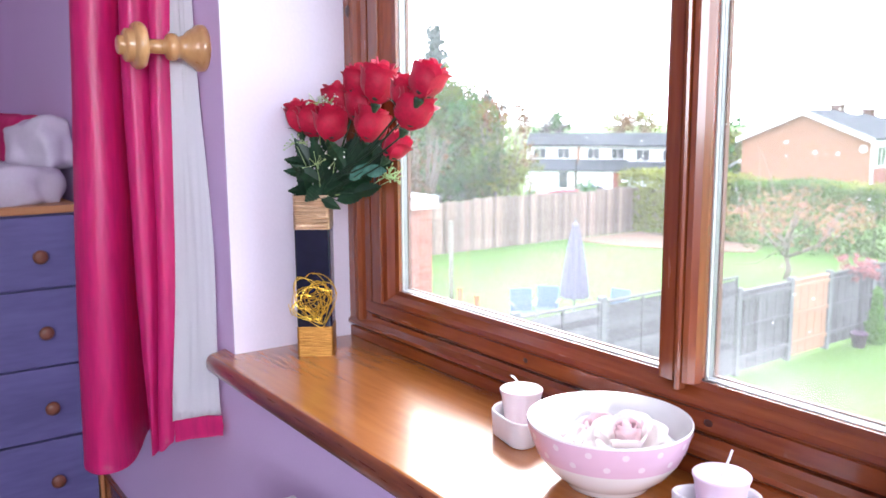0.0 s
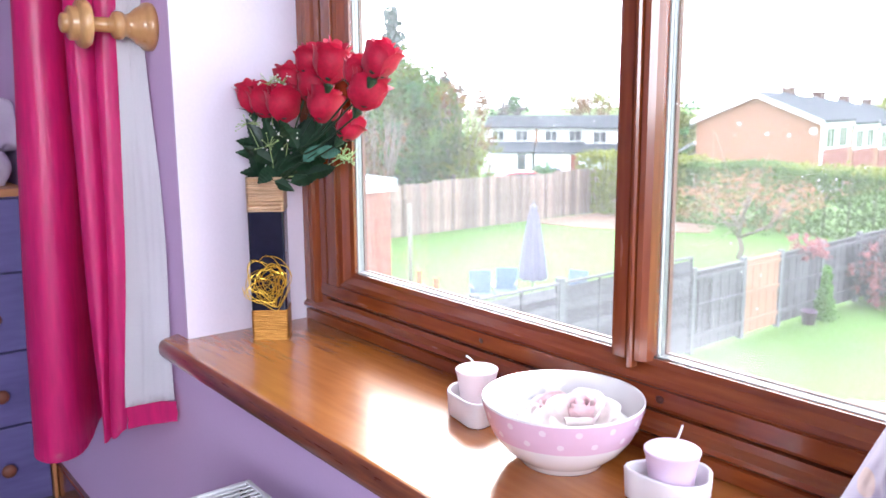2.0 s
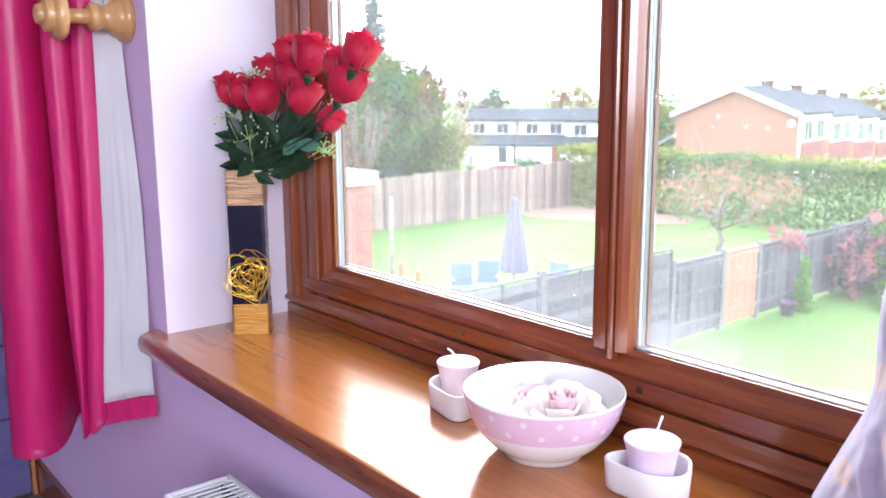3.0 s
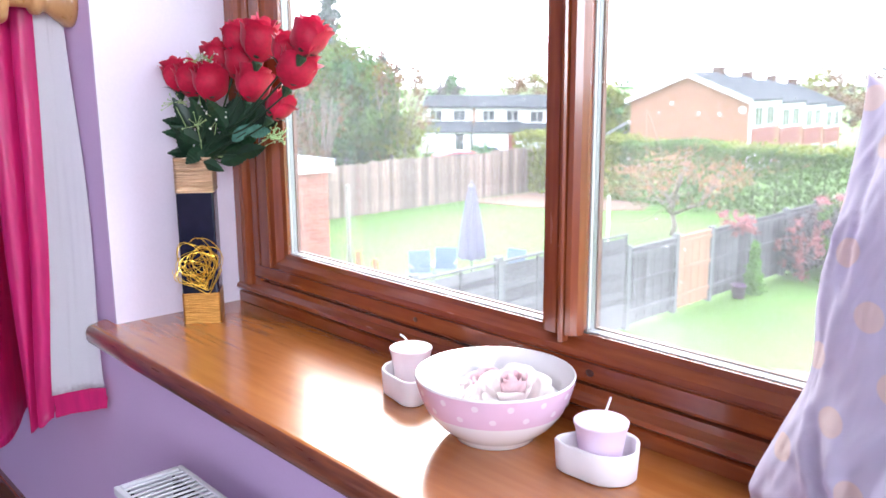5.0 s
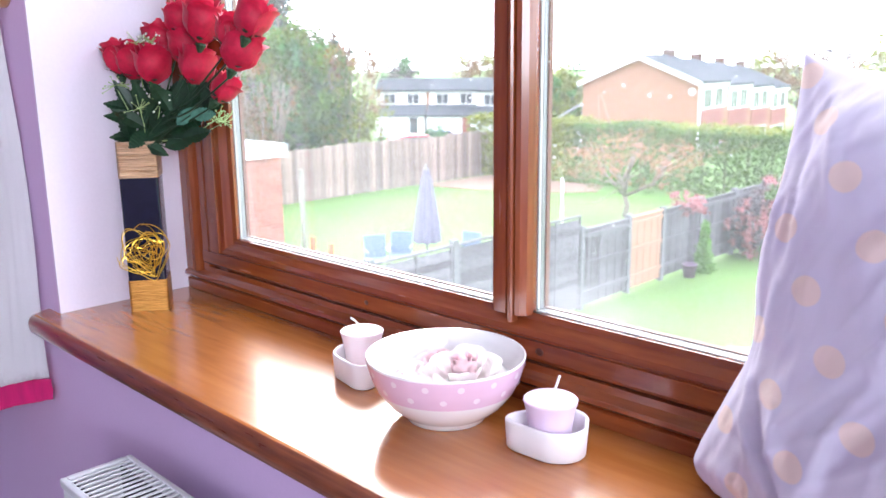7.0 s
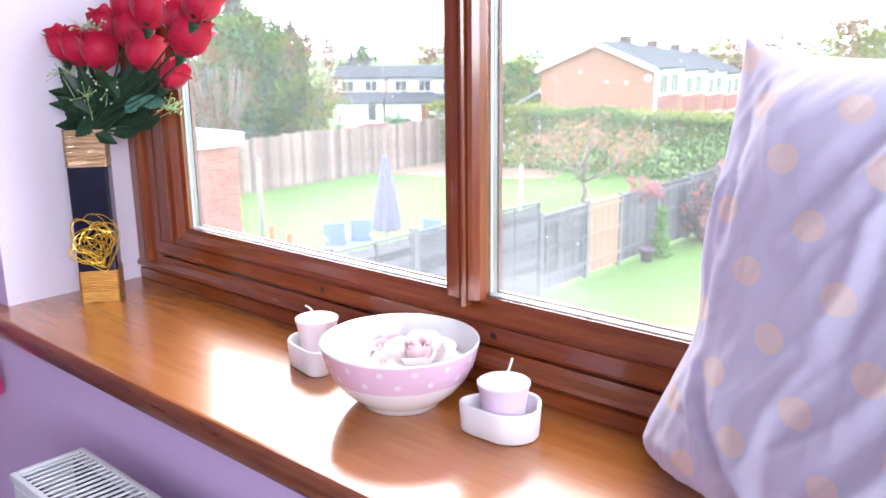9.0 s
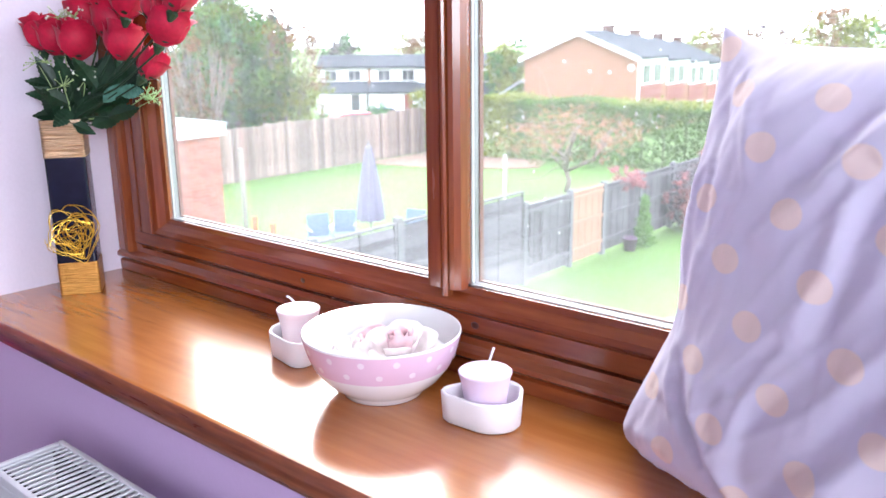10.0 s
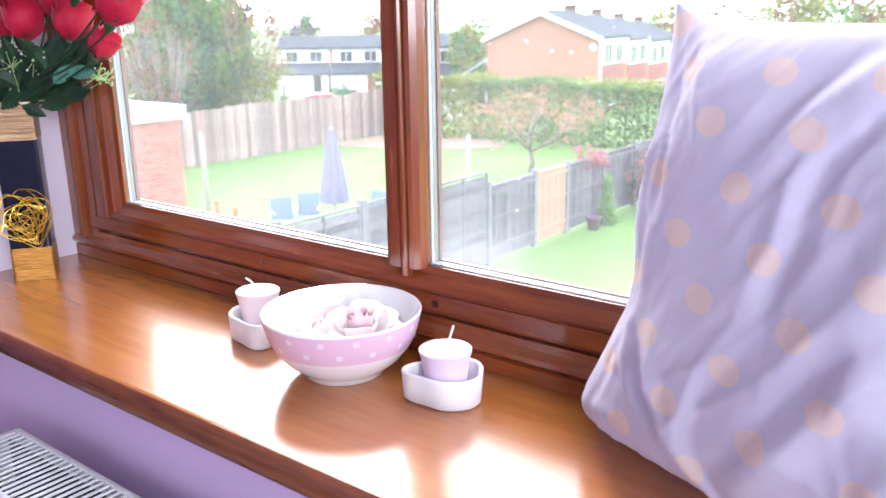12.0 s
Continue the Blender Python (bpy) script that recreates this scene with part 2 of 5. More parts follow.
def sweep(profile, length, cap=True):
    """Extrude a closed outline (a, b) along x by length: a -> y, b -> z."""
    bm = bmesh.new()
    r0 = [bm.verts.new((0, a, b)) for a, b in profile]
    r1 = [bm.verts.new((length, a, b)) for a, b in profile]
    k = len(profile)
    for i in range(k):
        bm.faces.new((r0[i], r0[(i + 1) % k], r1[(i + 1) % k], r1[i]))
    if cap:
        bm.faces.new(r0)
        bm.faces.new(r1[::-1])
    return bm


def lathe(profile, seg=40, bm=None, m=None, cap=False):
    """Turn a line of (radius, height) round z."""
    bm = bm or bmesh.new()
    rings = []
    for r, z in profile:
        if r < 1e-6:
            rings.append([bm.verts.new((0, 0, z))])
        else:
            rings.append([bm.verts.new((r * math.cos(2 * math.pi * i / seg), r * math.sin(2 * math.pi * i / seg), z)) for i in range(seg)])
    for a, b in zip(rings, rings[1:]):
        if len(a) == 1 and len(b) == 1:
            continue
        for i in range(seg):
            j = (i + 1) % seg
            if len(a) == 1:
                bm.faces.new((a[0], b[i], b[j]))
            elif len(b) == 1:
                bm.faces.new((a[i], a[j], b[0]))
            else:
                bm.faces.new((a[i], a[j], b[j], b[i]))
    if m is not None:
        bmesh.ops.transform(bm, matrix=m, verts=[v for ring in rings for v in ring])
    return bm


def tube(bm, pts, r0, r1=None, seg=6):
    """A round rod along points, tapering from r0 to r1."""
    r1 = r0 if r1 is None else r1
    pts = [Vector(p) for p in pts]
    rings = []
    side = None
    for i, p in enumerate(pts):
        d = (pts[min(i + 1, len(pts) - 1)] - pts[max(i - 1, 0)]).normalized()
        if side is None:
            side = d.orthogonal().normalized()
        side = (side - d * side.dot(d)).normalized()
        up = d.cross(side)
        r = r0 + (r1 - r0) * i / max(1, len(pts) - 1)
        rings.append([bm.verts.new(p + (side * math.cos(2 * math.pi * k / seg) + up * math.sin(2 * math.pi * k / seg)) * r) for k in range(seg)])
    for a, b in zip(rings, rings[1:]):
        for k in range(seg):
            bm.faces.new((a[k], a[(k + 1) % seg], b[(k + 1) % seg], b[k]))
    bm.faces.new(rings[0][::-1])
    bm.faces.new(rings[-1])
    return bm

# ---- the room ----
S = 0.92          # sill top
FLOOR = 0.24
CEILING = 2.62
GROUND = -2.7
WX = 1.95         # right end of the window opening
HEAD = 2.05       # top of the window opening
WF = -0.233       # room face of the window wall
WO = 0.10         # outer face of the window wall
XL, XR, YB = -2.7, 3.4, -3.6

struct = lambda ob, label, cat: tagged(ob, label, cat, kind="structure")
struct(put("floor", boxes(((XL - .1, YB - .1, FLOOR - .12), (XR + .1, WO, FLOOR))), CARPET), "dark brown bedroom carpet floor", "floor")
struct(put("ceiling", boxes(((XL - .1, YB - .1, CEILING), (XR + .1, WO, CEILING + .15))), CEIL), "plain white painted ceiling", "ceiling")
struct(put("wall_north", boxes(((XL, WF, FLOOR), (0, WO, CEILING)), ((WX, WF, FLOOR), (XR, WO, CEILING)),
     ((0, WF, FLOOR), (WX, WO, S - .05)), ((0, WF, HEAD), (WX, WO, CEILING))), WALL), "lilac painted window wall with a deep opening", "wall")
struct(put("wall_west", boxes(((XL - .1, YB, FLOOR), (XL, WO, CEILING))), ROOMWALL), "pink lilac painted bedroom wall", "wall")
struct(put("wall_east", boxes(((XR, YB, FLOOR), (XR + .1, -2.9, CEILING)), ((XR, -.9, FLOOR), (XR + .1, WO, CEILING)), ((XR, -2.9, FLOOR), (XR + .1, -.9, 1.2)), ((XR, -2.9, 2.42), (XR + .1, -.9, CEILING))), ROOMWALL), "pink lilac bedroom wall with an assumed, unseen window opening", "wall")
struct(put("wall_south", boxes(((XL - .1, YB - .1, FLOOR), (XR + .1, YB, CEILING))), REVEAL), "pale painted bedroom wall", "wall")
# lining of the opening, 3 mm proud of the masonry
struct(put("trim", boxes(((0, WF - .001, S), (.004, 0.02, HEAD)), ((WX - .004, WF - .001, S), (WX, 0.02, HEAD)), ((0.004, WF - .001, HEAD - .004), (WX - .004, 0.02, HEAD))), REVEAL),
       "smooth pale plaster lining of the window opening", "reveal")

# ---- window ----
SEAL = mat("white_sealant_with_mould", (0.42, 0.42, 0.41), 0.6, var=0.1, scale=30, bump=0.3, bscale=150)
SPACER = mat("grey_aluminium_spacer", (0.30, 0.31, 0.32), 0.4, metal=0.6, var=0.1)
OUTERWOOD = mat("outer_timber", (0.16, 0.07, 0.045), 0.6, var=0.15, scale=20, stretch=(6, 6, 1))
MOULD = mat("black_mould", (0.035, 0.032, 0.025), 0.9, var=0.4, scale=60)
PANE = glass_mat("hazy_pane", 0.034)
PANE_OVAL = glass_mat("hazy_pane_with_oval", 0.032, pale_oval=((0.080, 0.0, 0.024), (0.120, 0.2, 0.050), 0.022))

sill_bm = bmesh.new()
corner = [(-.042 + .022 * (1 - math.cos(a)), -.255 - .022 * math.sin(a)) for a in np.linspace(0, math.pi / 2, 6)]
outline = [(0.0005, .012), (0.0005, WF - .002), (-.042, WF - .002)] + corner + [(WX + .04, -.277), (WX + .04, WF - .002), (WX - .0005, WF - .002), (WX - .0005, .012)]
top = [sill_bm.verts.new((x, y, S)) for x, y in outline]
low = [sill_bm.verts.new((x, y, S - .034)) for x, y in outline]
sill_bm.faces.new(top)
sill_bm.faces.new(low[::-1])
for i in range(len(top)):
    j = (i + 1) % len(top)
    sill_bm.faces.new((top[i], low[i], low[j], top[j]))
sill_bm.normal_update()
nose = [e for e in sill_bm.edges if all(v.co.y < WF - .01 for v in e.verts) and abs(e.verts[0].co.z - e.verts[1].co.z) < .001]
bmesh.ops.bevel(sill_bm, geom=nose, offset=.0135, segments=5, affect='EDGES', profile=0.5)
sill = struct(put("window_sill", sill_bm, SILLWOOD), "honey brown varnished wooden window sill with rounded nose", "window sill")
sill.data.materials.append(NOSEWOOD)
# edge faces that don't point up take the darker red-brown wood
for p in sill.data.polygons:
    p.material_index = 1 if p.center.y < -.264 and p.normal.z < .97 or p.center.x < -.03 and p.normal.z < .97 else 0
    p.use_smooth = abs(p.normal.z) < 0.98 and p.normal.y < -0.05

window = tagged(empty("window_1"), "red-brown varnished timber casement window with two panes", "window", kind="structure")
GY = .020         # inner glass face
frame_profile = [(.07, .001), (-.002, .001), (-.002, .018), (.0005, .020), (.005, .0205), (.005, .0225), (-.004, .0235), (-.0075, .0275), (-.0065, .033), (-.001, .037), (.003, .040), (.004, .0485), (.014, .049), (.07, .050)]
rail_profile = [(.014, .0515), (.004, .053), (.002, .057), (.002, .077), (.0065, .0775), (.0065, .0795), (.0045, .081), (.007, .088), (.016, .098), (GY - .002, .106), (GY + .012, .106), (GY + .012, .051)]


def upright(profile, z0, z1):
    """A moulding along z: its outline is (y, x)."""
    bm = bmesh.new()
    r0 = [bm.verts.new((b, a, z0)) for a, b in profile]
    r1 = [bm.verts.new((b, a, z1)) for a, b in profile]
    for i in range(len(profile)):
        j = (i + 1) % len(profile)
        bm.faces.new((r0[i], r0[j], r1[j], r1[i]))
    bm.faces.new(r0)
    bm.faces.new(r1[::-1])
    return bm


def wide(profile, widths):
    """Stretch a moulding's width by steps."""
    old, newer = zip(*widths)
    return [(a, float(np.interp(b, old, newer))) for a, b in profile]


jamb_frame = wide(frame_profile, [(0, .0045), (.022, .032), (.037, .052), (.05, .078)])
jamb_sash = wide(rail_profile, [(.051, .079), (.057, .084), (.0785, .116), (.081, .119), (.106, .149)])
for name, prof in (("bottom_frame", frame_profile), ("bottom_rail", rail_profile)):
    bm = sweep(prof, WX - .012)
    ob = part(name, bm, FRAMEWOOD_X, window)
    ob.location = (.006, 0, S)
for name, prof, z0 in (("jamb", jamb_frame, S + .038), ("stile", jamb_sash, S + .078)):
    part(name, upright(prof, z0, HEAD - .006), FRAMEWOOD_Z, window)
    part(name, upright([(a, WX - b) for a, b in prof][::-1], z0, HEAD - .006), FRAMEWOOD_Z, window)
part("head", boxes(((.006, -.002, HEAD - .09), (WX - .006, .07, HEAD - .005)), bevel=.004), FRAMEWOOD_X, window)
mullion = [(.034, .736), (GY - .002, .736), (.010, .7375), (.003, .742), (.0015, .746), (.0015, .763), (.005, .7645), (.005, .7755), (.0015, .777), (.003, .783), (.009, .789), (GY - .002, .7915), (.034, .7915)]
part("mullion", upright(mullion, S + .103, HEAD - .01), FRAMEWOOD_Z, window)
ridge_ = [(.0055, .7655), (-.004, .7658), (-.0065, .768), (-.0065, .7715), (-.004, .7738), (.0055, .7742)]
bead = upright(ridge_, S + .094, HEAD - .01)
for v in bead.verts:
    if v.co.z < 1.2:
        v.co.y += .0055
part("mullion_bead", bead, FRAMEWOOD_Z, window)


def pane_ring(name, x0, x1, y0, y1, inset, material):
    z0, z1 = S + .106, HEAD - .09
    bm = boxes(((x0, y0, z0), (x0 + inset, y1, z1)), ((x1 - inset, y0, z0), (x1, y1, z1)), ((x0 + inset, y0, z0), (x1 - inset, y1, z0 + inset * .8)), ((x0 + inset, y0, z1 - inset), (x1 - inset, y1, z1)))
    return part(name, bm, material, window)


for x0, x1, gm in ((.1495, .7355, PANE), (.792, WX - .1495, PANE_OVAL)):
    pane_ring("sealant", x0, x1, GY + .0045, GY + .009, .002, SEAL)
    pane_ring("spacer_bar", x0, x1, GY + .009, GY + .0155, .0028, SPACER)
    pane_ring("outer_bead", x0, x1, GY + .016, GY + .022, .005, OUTERWOOD)
    p = part("pane", boxes(((0, 0, 0), (x1 - x0, .004, HEAD - .09 - S - .106))), gm, window)
    p.location = (x0, GY, S + .106)
    p.visible_shadow = False
    # mould and grime in the lower corner of the pane
    rs = random.Random(int(x0 * 1000))
    bm = bmesh.new()
    for k in range(150):
        u = rs.random() if k < 95 else (rs.random() ** 3 * .15 if x0 > .5 else 1 - rs.random() ** 3 * .1)
        r = rs.uniform(.0003, .0009)
        bmesh.ops.create_icosphere(bm, subdivisions=1, radius=1, matrix=Matrix.Translation((x0 + u * (x1 - x0), GY - .0005, S + .1065 + abs(rs.gauss(0, .0015)))) @ Matrix.Diagonal((r * 1.8, .0004, r, 1)))
    part("grime", bm, MOULD, window)
part("outer_sill", boxes(((-.05, .071, S - .02), (WX + .05, .16, S + .03))), OUTERWOOD, window)

KNOT = mat("dark_wood_knot", (0.062, 0.015, 0.006), 0.35, var=0.4, scale=200, coat=0.3)
for x, y, z, rx, rz in ((.506, .0017, .066, .0045, .0036), (.815, .0017, .066, .0060, .0045), (.022, -.0022, .60, .0075, .0110), (.100, .0017, .30, .0050, .0085), (.052, -.0066, .275, .0040, .0085)):
    kb = bmesh.new()
    bmesh.ops.create_icosphere(kb, subdivisions=2, radius=1, matrix=Matrix.Translation((x, y, S + z)) @ Matrix.Diagonal((rx, .0006, rz, 1)))
    part("knot", kb, KNOT, window, smooth=True)

# skirting along the window wall
struct(put("baseboard", boxes(((XL, WF - .016, FLOOR), (XR, WF, FLOOR + .095)), bevel=.004), FRAMEWOOD_X), "dark varnished wooden skirting board", "skirting board")

# ---- radiator ----
RADW = mat("white_radiator_enamel", (0.66, 0.66, 0.70), 0.35, var=0.04, scale=5, bump=0.03)
# near-black colour stands in for the shade between the slats
RADIN = mat("shaded_radiator_inside", (0.035, 0.035, 0.04), 0.8, var=0.2)
rad = tagged(empty("radiator"), "low white panel radiator with slatted top grille under the sill", "radiator")
RX0, RX1, RY0, RY1, RZ0, RZ1 = .369, 1.66, -.391, -.300, .40, .816
part("front_panel", boxes(((RX0 + .004, RY0, RZ0), (RX1 - .004, RY0 + .014, RZ1 - .012)), bevel=.004), RADW, rad)
part("back_panel", boxes(((RX0 + .004, RY1 - .014, RZ0), (RX1 - .004, RY1, RZ1 - .012)), bevel=.004), RADW, rad)
# sheets added over the white panel insides to darken the gaps
part("shade_lining", boxes(((RX0 + .006, RY0 + .0145, RZ0), (RX1 - .006, RY0 + .0165, RZ1 - .008)), ((RX0 + .006, RY1 - .0165, RZ0), (RX1 - .006, RY1 - .0145, RZ1 - .008))), RADIN, rad, "dark lining painted as shade under the grille")
for x in (RX0, RX1 - .003):
    part("side_panel", boxes(((x, RY0 + .004, RZ0 + .01), (x + .003, RY1 - .004, RZ1 - .001)), bevel=.001), RADW, rad)
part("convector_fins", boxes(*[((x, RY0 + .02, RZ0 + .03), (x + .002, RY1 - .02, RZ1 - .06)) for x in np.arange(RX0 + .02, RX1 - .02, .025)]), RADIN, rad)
part("grille_rim", boxes(((RX0, RY0 - .001, RZ1 - .012), (RX1, RY0 + .007, RZ1)), ((RX0, RY1 - .007, RZ1 - .012), (RX1, RY1 + .001, RZ1)), ((RX0, RY0 + .007, RZ1 - .006), (RX0 + .009, RY1 - .007, RZ1)), ((RX1 - .009, RY0 + .007, RZ1 - .006), (RX1, RY1 - .007, RZ1)),
     bevel=.0025), RADW, rad)
slat = part("slat", boxes(((-.0020, RY0 + .006, RZ1 - .0035), (.0020, RY1 - .006, RZ1 - .001)), bevel=.0008), RADW, rad)
slat.location.x = RX0 + .016
for k in range(1, int((RX1 - RX0 - .03) / .0113)):
    s2 = new("slat", slat.data)
    s2.parent = rad
    s2.location.x = RX0 + .016 + k * .0113
for x in (RX0 + .2, RX1 - .24):
    part("bracket", boxes(((x, RY1 - .002, RZ0 + .05), (x + .04, WF, RZ0 + .3))), RADW, rad)

# ---- curtain and its holdback ----
SATIN = mat("hot_pink_satin", (0.86, 0.030, 0.26), 0.37, var=0.18, scale=5, bump=0.30, bscale=110, stretch=(1, 1, .15), transl=0.03, spec=0.8)
LINING = mat("white_curtain_lining", (0.94, 0.93, 0.96), 0.7, var=0.02, scale=6, bump=0.12, bscale=300, sheen=0.2)
THREAD = mat("pink_stitching", (0.5, 0.06, 0.17), 0.7)


def catmull(p, t):
    """A smooth line through points, t from 0 to 1."""
    k = len(p) - 1
    f = min(max(t, 0), .99999) * k
    i, u = int(f), f - int(f)
    a, b, c, d = (Vector(p[min(max(j, 0), k)]) for j in (i - 1, i, i + 1, i + 2))
    return 0.5 * (2 * b + (c - a) * u + (2 * a - 5 * b + 4 * c - d) * u * u + (3 * b - a - 3 * c + d) * u ** 3)


def drape(levels, cols, rows, wob, seed):
    """A hanging cloth: levels are (z of each point, plan line), from the top down."""
    bm = bmesh.new()
    grid = []
    for r in range(rows + 1):
        t = r / rows
        line = []
        for c in range(cols + 1):
            u = c / cols
            col = [(*catmull([(x, y) for x, y, z in lv], u), catmull([(z, 0) for x, y, z in lv], u)[0]) for lv in levels]
            q = catmull(col, t)
            n1 = noise.noise(Vector((u * 9 + seed, t * 5, 0))) * wob + noise.noise(Vector((u * 30 + seed, t * 3, 4))) * wob * .12
            line.append(bm.verts.new((q.x + n1 * .6, q.y + n1, q.z + (n1 * .5 if r == rows else 0))))
        grid.append(line)
    for a, b in zip(grid, grid[1:]):
        for c in range(cols):
            bm.faces.new((a[c], a[c + 1], b[c + 1], b[c]))
    bmesh.ops.solidify(bm, geom=bm.faces, thickness=.0012)
    return bm


def at_z(points, zs):
    return [(x, y, z) for (x, y), z in zip(points, zs)]


def plan(*steps):
    """A floor line by steps across and back, shaped to the camera's view."""
    return [(.58 * a - .815 * b, .815 * a + .58 * b) for a, b in steps]


tie_line = plan((-.294, -.070), (-.303, -.078), (-.316, -.082), (-.328, -.078), (-.333, -.062), (-.345, -.080), (-.362, -.086), (-.384, -.070), (-.396, -.01), (-.403, .10),
                (-.414, .10), (-.408, .02), (-.410, -.02), (-.426, -.046), (-.454, -.050), (-.486, -.022), (-.506, .04), (-.512, .14))
mid_line = plan((-.303, -.078), (-.310, -.086), (-.322, -.090), (-.334, -.084), (-.339, -.066), (-.350, -.084), (-.364, -.088), (-.380, -.070), (-.388, -.01), (-.392, .12),
                (-.424, .12), (-.416, .02), (-.418, -.025), (-.434, -.055), (-.466, -.060), (-.502, -.030), (-.523, .03), (-.530, .14))
low_line = plan((-.317, -.103), (-.323, -.110), (-.333, -.113), (-.341, -.108), (-.345, -.094), (-.351, -.106), (-.358, -.108), (-.366, -.085), (-.370, -.01), (-.374, .100),
                (-.436, .12), (-.426, .02), (-.426, -.03), (-.442, -.062), (-.474, -.070), (-.512, -.040), (-.537, .02), (-.545, .14))
top_line = [(x * 1.12 + .05, y + .012) for x, y in tie_line]
zlow = [.745, .742, .732, .73, .73, .722, .72, .71, .70, .69, .69, .68, .672, .67, .668, .668, .67, .68]
levels = [at_z(line_, [z] * 18) for line_, z in ((top_line, 2.28), (top_line, 1.9), (tie_line, 1.5), (mid_line, 1.1))] + [at_z(low_line, zlow)]
curtain = tagged(empty("curtain"), "hot pink satin curtain with white lining, tied back", "curtain")
part("satin_face", drape(levels, 220, 44, .0042, 1), SATIN, curtain, smooth=True)
lin_top = [(-.110, -.2385), (-.1135, -.252), (-.1135, -.267), (-.1115, -.2825)]
lin_mid = [(-.046, -.246), (-.067, -.262), (-.089, -.2770), (-.111, -.2925)]
lin_low = [(-.036, -.250), (-.057, -.273), (-.078, -.2950), (-.099, -.3185)]
lin = [at_z([(x, y + .006) for x, y in lin_top], [2.27] * 4), at_z(lin_top, [1.9] * 4), at_z(lin_top, [1.5] * 4), at_z(lin_mid, [1.1] * 4), at_z(lin_low, [.802, .798, .792, .785])]
part("lining", drape(lin, 26, 40, .0035, 7), LINING, curtain, "white lining with a sewn hem", smooth=True)
hem = [at_z([(x - .004, y + .004) for x, y in lin_low], [.797] * 4), at_z([(x - .004, y + .004) for x, y in lin_low], [.76, .755, .75, .742])]
part("hem", drape(hem, 26, 6, .003, 3), SATIN, curtain, smooth=True)
pole = tagged(empty("curtain_pole"), "turned pine curtain pole above the window", "curtain pole")
bm = tube(bmesh.new(), [(-.7, -.35, 2.30), (2.6, -.35, 2.30)], .014, seg=14)
part("rod", bm, PALEWOOD, pole)
for x in (-.66, 2.55):
    part("bracket", boxes(((x - .012, -.35, 2.285), (x + .012, WF, 2.315)), bevel=.003), PALEWOOD, pole)

hold = tagged(empty("curtain_holdback", pose(-.083, WF, 1.452, 90)), "turned pale pine curtain holdback peg on the wall", "holdback")
part("wall_rosette", lathe([(0, 0), (.040, 0), (.0405, .006), (.039, .012), (.034, .016), (.033, .019), (.029, .026), (.021, .034), (.019, .040)], 40), PALEWOOD, hold, smooth=True)
part("shaft", lathe([(.019, .040), (.0185, .046), (.0225, .048), (.0235, .054), (.022, .061), (.018, .064), (.0125, .066), (.0118, .098)], 32), PALEWOOD, hold, smooth=True)
part("knob", lathe([(.0118, .097), (.020, .098), (.036, .102), (.0395, .108), (.0395, .113), (.036, .119), (.029, .121), (.0275, .123), (.0275, .131), (.024, .134), (.017, .135), (.016, .138), (.0155, .143), (.012, .145), (0, .1455)], 40), PALEWOOD, hold, smooth=True)

# ---- cabin bed with drawers ----
BLUE = wood("violet_blue_stained_wood", (0.100, 0.085, 0.23), (0.145, 0.125, 0.31), along=(8, 1.4, 8), rough=0.5, knots=False, bump=0.12)
KNOBW = wood("dark_knob_wood", (0.16, 0.05, 0.03), (0.24, 0.085, 0.05), rough=0.35, knots=False)
RAILW = wood("orange_pine_rail", (0.42, 0.17, 0.07), (0.55, 0.26, 0.11), along=(12, 1.5, 12), rough=0.4)
BEDCLOTH = mat("white_bed_linen", (0.62, 0.55, 0.64), 0.85, var=0.05, scale=9, bump=0.25, bscale=120)
BEDPINK = mat("magenta_bed_linen", (0.55, 0.015, 0.13), 0.8, var=0.1, bump=0.2, bscale=120)
bed = tagged(empty("cabin_bed"), "violet-blue cabin bed with drawers and pine edging", "bed")
BX = -1.0
part("carcass", boxes(((XL + .01, -2.1, FLOOR), (BX - .022, WF - .03, 1.09)), bevel=.003), BLUE, bed)
part("top_rail", boxes(((XL + .01, -2.1, 1.091), (BX + .004, WF - .028, 1.112)), bevel=.004), RAILW, bed, "orange pine edge board")
part("post", boxes(((BX - .05, WF - .029, FLOOR), (BX + .002, WF - .018, 1.09)), bevel=.003), RAILW, bed, "narrow pine end post")
zs = [1.088, .892, .679, .475, .265]
for c in range(2):
    ya, yb = (-1.02, WF - .033) if c == 0 else (-1.84, -1.03)
    for k in range(4):
        d = part("drawer", boxes(((BX - .021, ya, zs[k + 1] + .003), (BX, yb, zs[k] - .003)), bevel=.003), BLUE, bed)
        for y in ((yb - .105, ya + .105)):
            kn = part("knob", lathe([(.007, 0), (.007, .008), (.017, .013), (.019, .019), (.016, .025), (.008, .028), (0, .0285)], 24), KNOBW, d, "round dark wooden knob", smooth=True)
            kn.matrix_world = pose(BX, y, (zs[k] + zs[k + 1]) / 2 - .01, 0, 90, 0)


